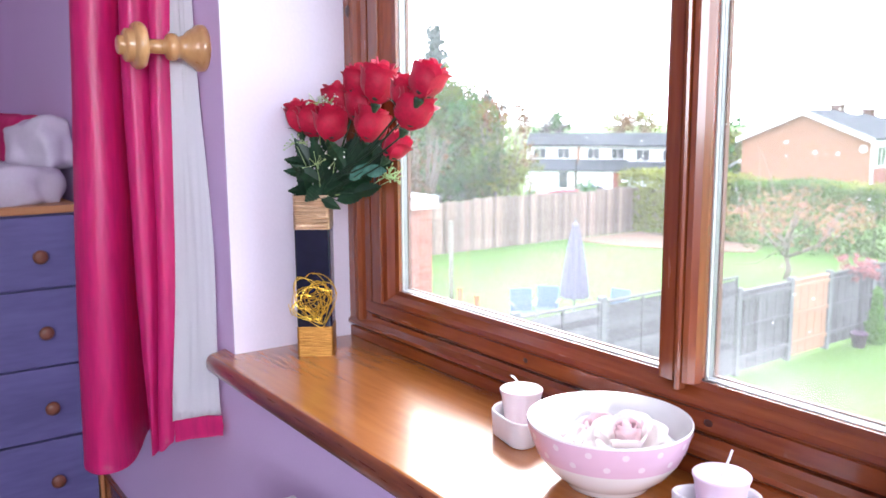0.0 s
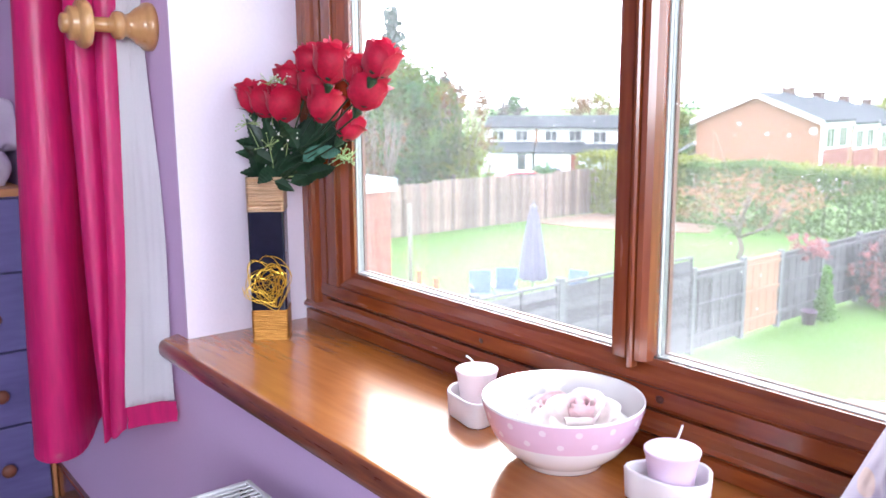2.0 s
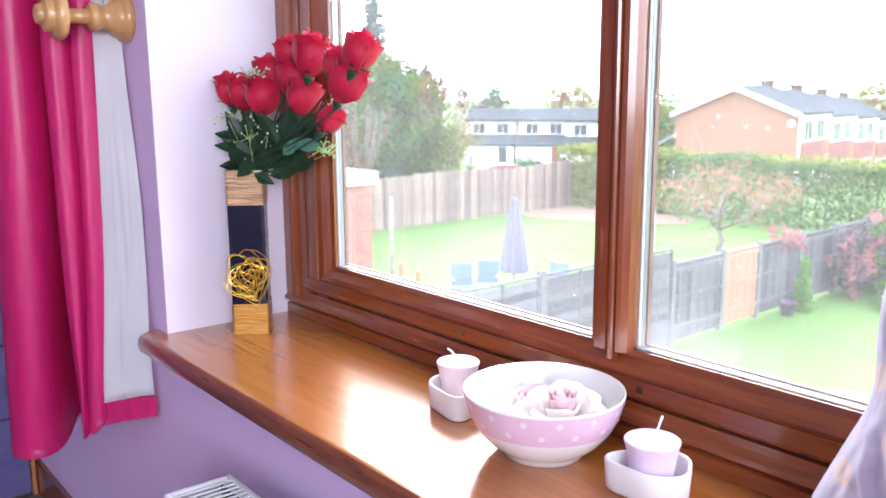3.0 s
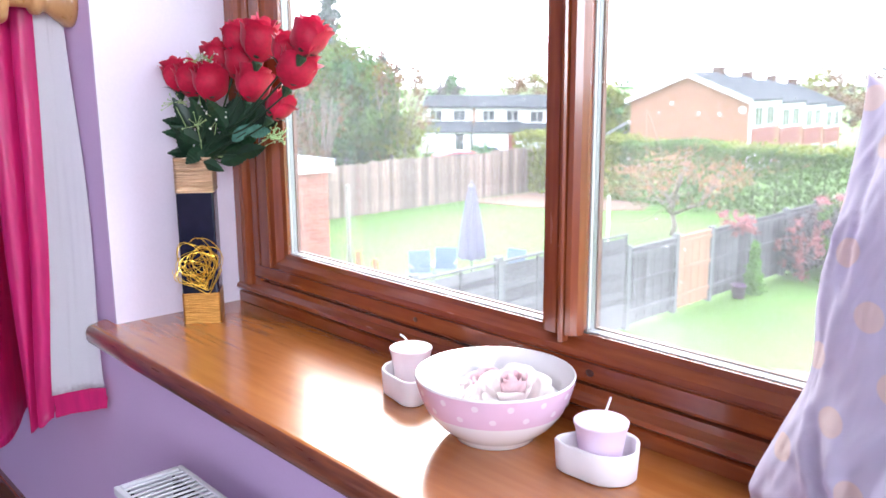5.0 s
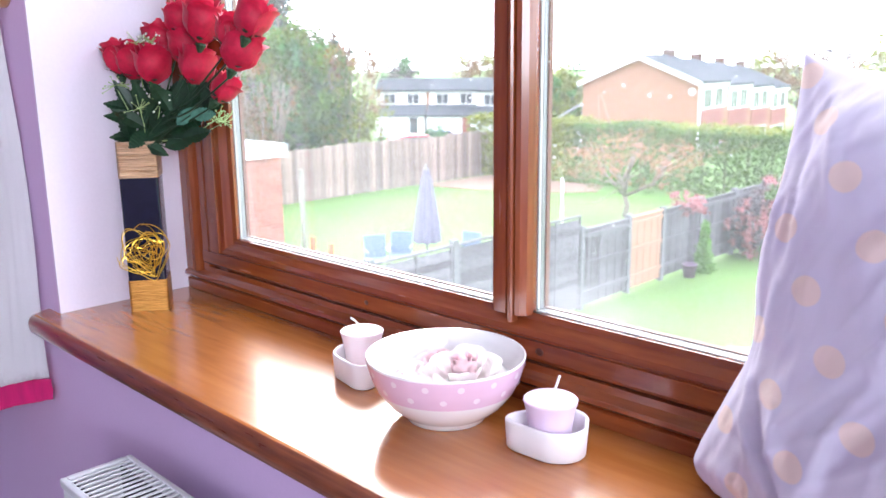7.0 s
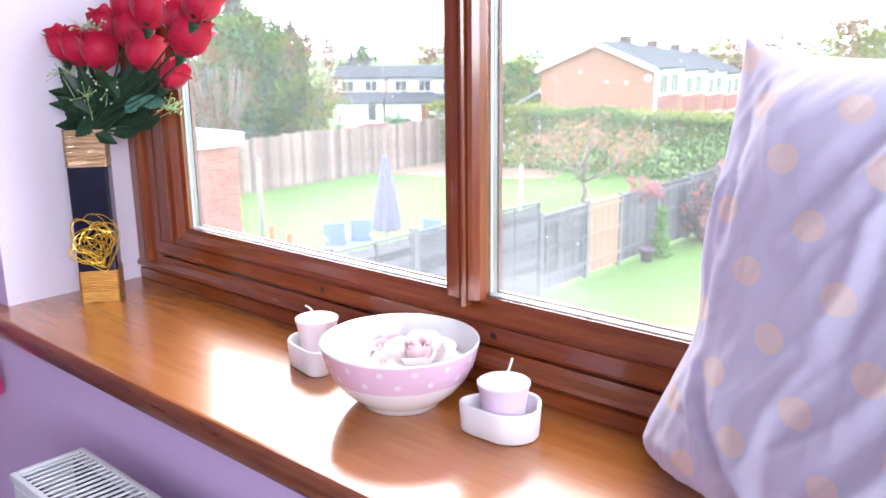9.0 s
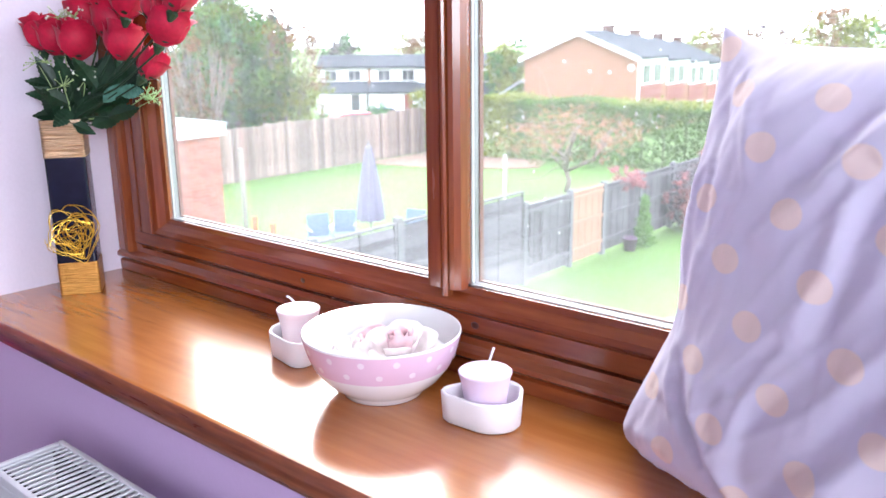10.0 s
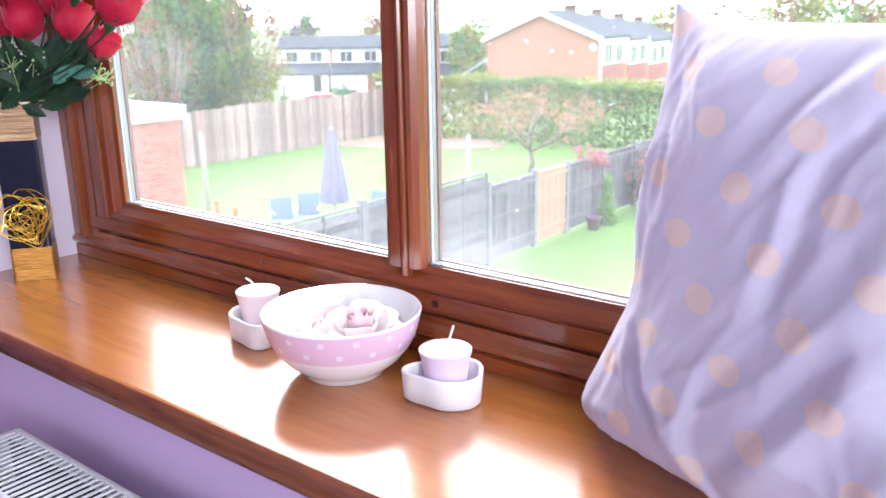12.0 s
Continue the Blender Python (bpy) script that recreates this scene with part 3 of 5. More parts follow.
def soft_block(lo, hi, seed, n=18, wrinkle=.012):
    """A puffy cloth-covered block with creases."""
    bm = bmesh.new()
    bmesh.ops.create_cube(bm, size=2)
    bmesh.ops.subdivide_edges(bm, edges=bm.edges, cuts=n, use_grid_fill=True)
    c = Vector([(a + b) / 2 for a, b in zip(lo, hi)])
    h = Vector([(b - a) / 2 for a, b in zip(lo, hi)])
    for v in bm.verts:
        p = v.co.copy()
        ln = (abs(p.x) ** 6 + abs(p.y) ** 6 + abs(p.z) ** 6) ** (1 / 6)
        q = p / ln
        w = noise.noise(Vector((q.x * h.x, q.y * h.y, q.z * h.z)) * 9 + Vector((seed, 0, 0))) * .8 + .7 * noise.noise(Vector((q.x * h.x, q.y * h.y, q.z * h.z)) * 22 + Vector((0, seed, 0)))
        v.co = c + Vector((q.x * h.x, q.y * h.y, q.z * h.z)) + q * wrinkle * w
    return bm


tagged(put("mattress", soft_block((XL + .03, -2.05, 1.114), (BX - .03, WF - .06, 1.19), 2, wrinkle=.004), BEDCLOTH, True), "white covered mattress on the cabin bed", "mattress")
tagged(put("duvet", soft_block((-2.0, -1.9, 1.085), (BX + .002, WF - .03, 1.215), 5, 34, wrinkle=.024), BEDCLOTH, True), "crumpled white duvet lying on the mattress", "duvet")
pil = tagged(put("pillow", soft_block((-.12, -.05, -.072), (.12, .05, .072), 9, wrinkle=.020), BEDCLOTH, True), "white pillow propped up on the bed", "pillow")
pil.matrix_world = pose(-1.25, -.31, 1.258, 6, -8, 20)
pil2 = tagged(put("cushion", soft_block((-.24, -.05, -.075), (.24, .05, .075), 4, wrinkle=.012), BEDPINK, True), "magenta pillow leaning at the bed end", "cushion")
pil2.matrix_world = pose(-1.56, -.31, 1.278, 0, 2, 4)

# ---- vase with artificial roses ----
BLACK = mat("blue_black_glaze", (0.007, 0.008, 0.022), 0.2, var=0.3, scale=4, bump=0.02, coat=0.1, spec=0.3)
GOLD = mat("brushed_gold_leaf", (0.30, 0.13, 0.018), 0.34, metal=0.85, var=0.35, scale=10, stretch=(3, 3, 45), bump=0.9, bscale=14, tint=(0.52, 0.27, 0.07))
COPPER = mat("ribbed_rose_gold", (0.36, 0.20, 0.12), 0.28, metal=0.95, var=0.45, scale=10, stretch=(2, 2, 110), bump=0.6, bscale=14, tint=(0.74, 0.54, 0.38))
WIRE = mat("gold_wire", (0.75, 0.48, 0.06), 0.3, metal=0.9, var=0.1)
VX, VY, VR = .075, -.1085, 56


def square_ring(half, r, z, seg=5):
    pts = []
    for cx, cy, a0 in ((1, 1, 0), (-1, 1, 90), (-1, -1, 180), (1, -1, 270)):
        for k in range(seg + 1):
            a = radians(a0 + 90 * k / seg)
            pts.append((cx * (half - r) + r * math.cos(a), cy * (half - r) + r * math.sin(a), z))
    return pts


def square_tube(rings, closed_floor=True):
    bm = bmesh.new()
    vs = [[bm.verts.new(p) for p in ring] for ring in rings]
    for a, b in zip(vs, vs[1:]):
        for i in range(len(a)):
            j = (i + 1) % len(a)
            bm.faces.new((a[i], a[j], b[j], b[i]))
    if closed_floor:
        bm.faces.new(vs[0][::-1])
        bm.faces.new(vs[-1])
    return bm


vase = tagged(empty("vase", pose(VX, VY, S, 0, 0, VR)), "tall square blue-black vase with gold bands on the sill", "vase")
part("body", square_tube([square_ring(.0302, .005, .0005), square_ring(.0302, .005, .281), square_ring(.0275, .004, .281), square_ring(.0275, .004, .02)]), BLACK, vase)
wound = []
for k in range(27):
    # turns of fine metal thread wound round the neck
    z = .2225 + k * .0022
    wound += [square_ring(.0305, .005, z), square_ring(.0314 + .0003 * math.sin(k * 2.3), .005, z + .0006), square_ring(.0314 + .0003 * math.sin(k * 1.7), .005, z + .0015)]
part("top_band", square_tube(wound, False), COPPER, vase, "neck wound with rose-gold thread")
part("foot_band", square_tube([square_ring(.0310, .005, .0003), square_ring(.0310, .005, .052), square_ring(.0304, .005, .053)], False), GOLD, vase, "brushed gold band")
rs = random.Random(11)
wire = bmesh.new()
for k in range(21):
    # loops of wire wound into a heart in front of the vase
    pts = []
    a0, tilt, sc = rs.uniform(0, 6.28), rs.uniform(-1.6, 1.6), rs.uniform(.4, .86)
    ox, oz, flat = rs.uniform(-.012, .012), rs.uniform(-.010, .010), rs.uniform(.35, 1.0)
    turn_ = rs.uniform(4.5, 6.6)
    for i in range(25):
        a = a0 + i / 24 * turn_
        hx, hz = .052 * sc * math.cos(a), .048 * sc * flat * math.sin(a)
        px = hx * math.cos(tilt) - hz * math.sin(tilt) + ox
        pz = hx * math.sin(tilt) + hz * math.cos(tilt) + oz + .010 * abs(px) / .045
        if pz < 0:
            px *= max(.25, 1 + pz / .07)
        pts.append((px, -.006 * (1 - (px / .06) ** 2) - .004 * math.sin(a * 2 + k), pz))
    tube(wire, pts, .00068, seg=4)
wo = part("wire_heart", wire, WIRE, vase, "tangled gold wire heart")
wo.matrix_local = pose(.001, -.0345, .097, 0, -16, 0)
wo["kind"] = "stuff"

ROSE = mat("red_silk_petal", (0.50, 0.003, 0.042), 0.55, var=0.25, scale=30, bump=0.2, bscale=160, transl=0.14, sheen=0.1)
PALEROSE = mat("blush_white_petal", (0.88, 0.82, 0.82), 0.6, var=0.03, scale=20, bump=0.1, bscale=150, transl=0.5)
PALEPINK = mat("soft_pink_petal", (0.80, 0.60, 0.64), 0.6, var=0.12, scale=20, bump=0.1, bscale=150, transl=0.25)
PINKROSE = mat("dusty_pink_petal", (0.72, 0.42, 0.47), 0.6, var=0.15, scale=20, bump=0.1, bscale=150, transl=0.25)
LEAF = mat("dark_green_fabric_leaf", (0.011, 0.036, 0.017), 0.42, var=0.45, scale=40, bump=0.5, bscale=120, transl=0.08, island=0.35)
LEAFPALE = mat("pale_blue_green_leaf", (0.09, 0.23, 0.18), 0.3, var=0.55, scale=70, bump=0.5, bscale=90, transl=0.2)
STEM = mat("green_plastic_stem", (0.014, 0.042, 0.018), 0.5, var=0.2)
FILLER = mat("yellow_green_filler", (0.42, 0.55, 0.25), 0.6, var=0.2, transl=0.3)
FILLERWHITE = mat("white_filler_bud", (0.80, 0.82, 0.74), 0.6, var=0.08, transl=0.3)


def petal(ang, spread, r, h, flare, seed, lift=0.0, nu=8, nv=9):
    """One broad cupped petal standing round the z axis, its rim rolled outwards."""
    bm = bmesh.new()
    rs = random.Random(seed)
    w1, w2, w3 = rs.uniform(-1, 1), rs.uniform(-1, 1), rs.uniform(.6, 1.3)
    grid = []
    for j in range(nv + 1):
        v = j / nv
        row = []
        for i in range(nu + 1):
            u = 2 * i / nu - 1
            a = ang + u * spread / 2 * (0.35 + 0.65 * math.sin(math.pi / 2 * min(1, v * 1.7 + .1)))
            top_ = h * (1 - .34 * abs(u) ** 3.2 + .012 * math.sin(u * 4 + w1 * 3) + .06 * w2 * u)
            z = v * top_
            rad_ = r * (.08 + .92 * math.sin(math.pi / 2 * min(1, v * 1.6)) ** .85)
            rad_ *= 1 + .05 * w2 * u
            roll = max(0, v - .72) / .28
            rad_ += flare * w3 * roll ** 1.6 * (1 - .75 * u * u)
            z -= flare * w3 * roll ** 3 * .6 * (1 - u * u)
            row.append(bm.verts.new((rad_ * math.cos(a), rad_ * math.sin(a), z + lift)))
        grid.append(row)
    for a, b in zip(grid, grid[1:]):
        for i in range(nu):
            bm.faces.new((a[i], a[i + 1], b[i + 1], b[i]))
    return bm


ROSE_LAYERS = ((3, .36, 1.03, 2.6, .2), (3, .60, 1.0, 2.3, .6), (3, .82, .96, 2.4, .8), (3, 1.0, .86, 2.3, .95))


def blossom(parent, m, seed, material, r=.0275, h=.066, layers=ROSE_LAYERS, openness=1.0):
    """The petals of one rose, each a part of its own."""
    rs = random.Random(seed)
    k0 = 0
    for n, rr, hh, sp, fl in layers:
        a0 = rs.uniform(0, 6.28)
        for k in range(n):
            k0 += 1
            p = part("petal", petal(a0 + k * 6.283 / n + rs.uniform(-.15, .15), sp, r * rr * rs.uniform(.95, 1.05), h * hh * rs.uniform(.95, 1.04), r * .26 * fl * openness, seed * 50 + k0, lift=.0015 * (1 - rr)), material, parent, smooth=True)
            p.matrix_local = m


def leaf(bm, L, W, m, droop=.25, fold=.25, n=8, saw=.06):
    """A pointed, toothed leaf along x, folded at its midrib."""
    rows = []
    for i in range(n * 2 + 1):
        t = i / (n * 2)
        w = W * math.sin(math.pi * t ** .8) ** .9 * (1 - .25 * t) * (1 + (saw if i % 2 else -saw))
        z = -droop * L * t * t
        rows.append([bm.verts.new(m @ Vector((L * t + (.02 * L if i % 2 else 0), s * w, z + abs(s) * w * fold))) for s in (-1, -.5, 0, .5, 1)])
    for a, b in zip(rows, rows[1:]):
        for k in range(4):
            bm.faces.new((a[k], a[k + 1], b[k + 1], b[k]))


RIGHT, AHEAD = Vector((.58, .815, 0)), Vector((-.815, .58, 0))
MOUTH = Vector((VX, VY, S + .278))
FAN = MOUTH + Vector((.004, .0055, 0))


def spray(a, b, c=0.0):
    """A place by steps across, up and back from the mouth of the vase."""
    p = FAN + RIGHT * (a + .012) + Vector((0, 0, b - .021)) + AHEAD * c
    to_eye = Vector((1.36, -.75, 1.32)) - p
    # points near the glass slide towards the camera, so the view stays the same
    return p + to_eye * max(0, (p.y + .050) / -to_eye.y)


def rose(a, b, c, seed, size=1.0, lean=(0, 0)):
    """A rose: across, up and back give the middle of its bloom."""
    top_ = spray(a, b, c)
    axis = (Vector((0, 0, 1)) + RIGHT * (a * 2.0 + lean[0]) + AHEAD * (c * 1.2 + lean[1])).normalized()
    q = axis.to_track_quat('Z', 'Y').to_matrix().to_4x4()
    near = max(0, c - (top_ - MOUTH).dot(AHEAD)) * .9
    size *= .93 - near * .6
    basep = top_ - axis * .028 * size
    th = tagged(empty("rose"), "artificial red silk rose in the square vase", "rose", group="roses in the vase")
    blossom(th, Matrix.Translation(basep) @ q @ pose(0, 0, 0, 0, 0, seed * 77) @ Matrix.Scale(size, 4), seed, ROSE)
    for k in range(5):
        bm = bmesh.new()
        leaf(bm, .026, .006, pose(0, 0, 0, 0, 0, k * 72 + seed * 31) @ pose(.003, 0, 0, 0, -52, 0), droop=.5, n=4)
        part("sepal", bm, STEM, th).matrix_world = Matrix.Translation(basep) @ q
    part("calyx", lathe([(.003, -.012), (.006, -.006), (.009, 0), (.007, .004)], 10), STEM, th).matrix_world = Matrix.Translation(basep) @ q
    foot = Vector((VX, VY, S + .06)) + Vector((a * .12, -a * .1 + .004 * (seed % 3 - 1), 0))
    mouth_ = MOUTH + RIGHT * max(-.02, min(.02, a * .35)) + AHEAD * max(-.018, min(.018, c * .5))
    pts = [catmull([tuple(foot), tuple(mouth_), tuple(mouth_ * .45 + basep * .55 - axis * .01), tuple(basep - axis * .01)], k / 12) for k in range(13)]
    part("stem", tube(bmesh.new(), pts, .0018, .0015, 6), STEM, th)
    return th


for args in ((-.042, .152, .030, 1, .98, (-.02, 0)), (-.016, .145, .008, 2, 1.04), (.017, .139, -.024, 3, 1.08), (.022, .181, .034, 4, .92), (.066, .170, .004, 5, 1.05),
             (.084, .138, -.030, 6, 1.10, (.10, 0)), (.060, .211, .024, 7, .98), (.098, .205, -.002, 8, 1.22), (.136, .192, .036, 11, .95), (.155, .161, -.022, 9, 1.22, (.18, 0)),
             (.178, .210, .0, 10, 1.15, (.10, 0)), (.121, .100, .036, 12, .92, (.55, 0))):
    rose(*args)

rs = random.Random(5)
for a, b, c, sz, yaw, pit, pale in ((-.030, .048, -.02, .052, 95, -30, 0), (-.042, .078, .01, .045, 170, 20, 0), (-.046, .060, .02, .040, 185, 0, 0), (-.012, .028, -.03, .050, 255, -35, 0),
        (.015, .060, -.025, .042, 80, 50, 0), (.038, .070, -.02, .045, 110, 55, 0), (.060, .045, -.01, .060, 25, -10, 0), (.050, .022, -.02, .055, 15, -22, 0), (.075, .078, -.02, .055, 30, 25, 0),
        (.066, .064, -.070, .040, 50, 28, 1), (.096, .068, -.085, .044, -15, 5, 1), (.080, .036, -.07, .05, 10, 0, 0), (.075, .080, -.06, .05, 60, 0, 0), (.105, .085, -.08, .048, 30, 0, 0), (.100, .090, .0, .055, 30, 20, 0), (-.02, .085, .02, .05, 120, 45, 0), (.0, .045, .03, .055, 150, 10, 0), (.03, .035, .03, .055, 60, 20, 0),
        (-.022, .060, -.03, .05, 140, 20, 0), (.004, .075, -.02, .05, 70, 30, 0), (.028, .050, -.03, .05, 40, 10, 0), (.045, .085, -.01, .05, 120, 20, 0), (-.034, .095, .0, .045, 110, 40, 0), (.07, .10, .0, .05, 60, 20, 0), (.02, .090, .0, .05, 95, 20, 0), (.012, .030, -.02, .05, 45, 20, 0),
        (.045, .10, .02, .05, 60, 40, 0), (.01, .10, .03, .05, 120, 50, 0), (.012, .012, -.034, .04, 300, -20, 0), (-.032, .030, .0, .048, 200, 30, 0),
        (.090, .100, -.03, .052, 40, 30, 0), (.058, .098, -.04, .05, 70, 20, 0), (.104, .078, -.05, .05, 20, 10, 0), (.030, .094, -.045, .05, 110, 20, 0), (-.004, .092, -.03, .05, 100, 20, 0)):
    th = tagged(empty("leaf_spray"), ("pale blue-green" if pale else "dark green") + " artificial rose leaf in the square vase", "leaf", group="leaves in the vase")
    bm = bmesh.new()
    d = RIGHT * math.cos(radians(yaw)) + Vector((0, 0, math.sin(radians(yaw)) * .5 + .2)) - AHEAD * .35 * rs.uniform(.3, 1)
    d.normalize()
    side = (-AHEAD).cross(d).normalized()
    up = d.cross(side) * -1
    m = Matrix((d, side, up)).transposed().to_4x4()
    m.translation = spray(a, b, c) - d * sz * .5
    leaf(bm, sz * 1.15, sz * .27, m, droop=rs.uniform(-.05, .4), fold=rs.uniform(.15, .5), saw=.09)
    part("leaf", bm, LEAFPALE if pale else LEAF, th)
    st = m.translation
    pts = [catmull([tuple(MOUTH - Vector((0, 0, .05))), tuple(MOUTH + RIGHT * a * .3 + AHEAD * c * .3), tuple(st)], k / 8) for k in range(9)]
    part("stalk", tube(bmesh.new(), pts, .0016, .001, 5), STEM, th)
for a, b, c, w in ((-.008, .178, .0, 1), (.014, .180, .01, 1), (-.006, .076, -.035, 0), (.026, .084, -.035, 1), (-.046, .112, .0, 0), (.112, .056, -.02, 0), (.122, .050, -.01, 0)):
    th = tagged(empty("filler_sprig"), "small white and yellow-green artificial filler sprig among roses", "sprig", group="filler sprigs in the vase")
    bm, bm2 = bmesh.new(), bmesh.new()
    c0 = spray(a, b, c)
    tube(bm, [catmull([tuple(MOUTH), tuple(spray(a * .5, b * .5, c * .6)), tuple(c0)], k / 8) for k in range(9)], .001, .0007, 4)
    for k in range(16):
        d = Vector((rs.gauss(0, 1), rs.gauss(0, 1), rs.gauss(.3, .8))).normalized() * rs.uniform(.012, .024)
        tube(bm, [c0, c0 + d], .0007, .0005, 4)
        bmesh.ops.create_icosphere(bm2, subdivisions=1, radius=.0022 if w else .0016, matrix=Matrix.Translation(c0 + d))
    part("twig", bm, FILLER, th)
    part("buds", bm2, FILLERWHITE if w else FILLER, th)

# ---- bowl with flower heads ----
CHINA = mat("white_glazed_china", (0.82, 0.80, 0.82), 0.14, var=0.02, bump=0.0, coat=0.4)
PALEGLAZE = mat("pale_pink_glaze", (0.80, 0.70, 0.78), 0.15, var=0.03, bump=0.0, coat=0.4)
PINKGLAZE = mat("pink_glaze", (0.72, 0.50, 0.66), 0.15, var=0.03, bump=0.0, coat=0.4)
BCX, BCY = .754, -.0930
BK = .948
bowl = tagged(empty("bowl", pose(BCX, BCY, S)), "white china bowl with a pink polka-dot band", "bowl")
outer = [(0.0, .004), (.040, .004), (.044, .0005), (.048, .0005), (.049, .005), (.058, .011), (.072, .023), (.083, .038), (.090, .054), (.0945, .070), (.0962, .079)]
inner = [(.0955, .0803), (.0938, .079), (.0905, .066), (.083, .045), (.070, .026), (.052, .013), (.03, .008), (0, .0075)]
outer, inner = [(r * BK, z * BK) for r, z in outer], [(r * BK, z * BK) for r, z in inner]
part("body", lathe(outer + inner, 72), CHINA, bowl, smooth=True)


def bowl_r(z):
    return float(np.interp(z, [p[1] for p in outer[4:]], [p[0] for p in outer[4:]]))


part("pink_band", lathe([(bowl_r(z) + .0004, z) for z in np.linspace(.039, .0735, 12)], 72), PINKGLAZE, bowl, "glazed pink band", smooth=True)
dots = bmesh.new()
for k in range(30):
    z = .0655 if k % 2 else .0500
    a = k * 2 * math.pi / 30
    r, dr = bowl_r(z), (bowl_r(z + .004) - bowl_r(z - .004)) / .008
    nrm = Vector((math.cos(a), math.sin(a), -dr)).normalized()
    m = Matrix.Translation(Vector((r * math.cos(a), r * math.sin(a), z)) + nrm * .0009) @ nrm.to_track_quat('Z', 'Y').to_matrix().to_4x4()
    bmesh.ops.create_circle(dots, cap_ends=True, radius=.0038, segments=16, matrix=m)
part("polka_dots", dots, PALEGLAZE, bowl, "white polka dots")
BIG = ((3, .42, 1.0, 2.2, .4), (4, .72, .92, 1.5, .9), (5, .98, .74, 1.35, 1.5), (6, 1.12, .52, 1.2, 1.5))
SMALL = ((3, .3, 1.0, 2.8, .3), (4, .65, 1.0, 2.2, .9), (6, 1.0, .85, 1.5, 1.6))
for x, y, z, rx, ry, r, h, mt, seed, lay in ((.020, .010, .043, 14, 8, .031, .038, PALEROSE, 3, BIG), (-.030, .016, .045, 20, 8, .015, .020, PALEPINK, 5, SMALL), (-.040, -.020, .041, 10, -4, .015, .018, PALEROSE, 7, SMALL),
        (-.016, -.042, .041, 8, 0, .014, .016, PALEROSE, 8, SMALL), (-.014, .048, .043, -4, 2, .014, .018, PALEROSE, 9, SMALL)):
    fl = tagged(empty("flower_head", pose(BCX + x, BCY + y, S + z, rx, ry) @ pose(0, 0, 0, 0, 0, seed * 40)), "pale pink and white silk rose head in the bowl", "flower head", group="flower heads in the bowl")
    blossom(fl, Matrix(), seed, mt, r, h, lay, 1.3)
    if seed == 3:
        blossom(fl, Matrix(), 21, PALEPINK, .013, .040, ((3, .4, 1.0, 2.8, .3), (4, .75, .97, 2.5, .6), (4, 1.1, .93, 2.4, .9)))
pebbles = tagged(put("glass_beads", lathe([(0, .047), (.05, .0465), (.0770, .0450), (.0765, .0425), (0, .0425)], 40), mat("clear_glass_beads", (0.78, 0.78, 0.79), 0.3, var=0.06, scale=90, bump=0.6, bscale=130)), "pale glass beads filling the bottom of the bowl", "beads")
pebbles.location = (BCX, BCY, S)

# ---- heart dishes and candles ----
DISH = mat("matt_white_ceramic", (0.80, 0.77, 0.80), 0.55, var=0.03, scale=15, bump=0.05)
WAX1 = mat("pale_pink_wax", (0.84, 0.70, 0.72), 0.45, var=0.03, bump=0.03, sub=0.4)
WAX2 = mat("lilac_wax", (0.74, 0.60, 0.76), 0.45, var=0.03, bump=0.03, sub=0.4)
WICK = mat("waxed_white_wick", (0.85, 0.83, 0.82), 0.6, var=0.05)


def heart_ring(k, z, grow=0.0, n=56):
    """A plump heart, its tip along +x and a shallow dip opposite."""
    pts = []
    for i in range(n):
        a = 2 * math.pi * i / n - math.pi
        r = .93 + .42 * math.exp(-(a / .42) ** 2) + .05 * math.exp(-((abs(a) - 2.3) / .5) ** 2) - .06 * math.exp(-((abs(a) - math.pi) / .3) ** 2) - .04 * math.exp(-((abs(a) - 1.0) / .35) ** 2)
        p = Vector((math.cos(a), math.sin(a))) * (k * r + grow)
        pts.append((p.x - .004, p.y, z))
    return pts


def heart_dish(x, y, rz, k=.0415):
    th = tagged(empty("heart_dish", pose(x, y, S, 0, 0, rz)), "small white heart-shaped ceramic dish on the sill", "candle dish", group="candle dishes on the sill")
    rings = [heart_ring(k, .0006, -.003), heart_ring(k, .003, -.0006), heart_ring(k, .032, .0012), heart_ring(k, .034, 0), heart_ring(k, .034, -.0022), heart_ring(k, .032, -.0036), heart_ring(k, .006, -.005), heart_ring(k, .005, -.008)]
    part("dish", square_tube(rings), DISH, th, smooth=True)
    return th


def candle(x, y, wax, label, bend, rz):
    th = tagged(empty("candle", pose(x, y, S + .0055, 0, 0, rz)), label, "candle", group="candles on the sill")
    part("wax", lathe([(0, 0), (.0205, 0), (.0215, .0012), (.0235, .024), (.0262, .042), (.0282, .0485), (.0284, .0505), (.0274, .0514), (.024, .0508), (.012, .0494), (0, .049)], 48), wax, th, smooth=True)
    part("wick", tube(bmesh.new(), [catmull([(0, 0, .048), (bend[0] * .2, 0, .056), (bend[0] * .6, 0, .064), (bend[0], 0, bend[1])], k / 10) for k in range(11)], .0013, seg=8), WICK, th, "bent white wick", smooth=True)
    return th


heart_dish(.896, -.083, 212, .0380)
candle(.894, -.082, WAX2, "lilac votive candle with bent wick in a heart dish", (.009, .076), 48)
heart_dish(.592, -.079, -42)
candle(.575, -.066, WAX1, "pale pink votive candle with leaning wick in a heart dish", (-.014, .068), 45)

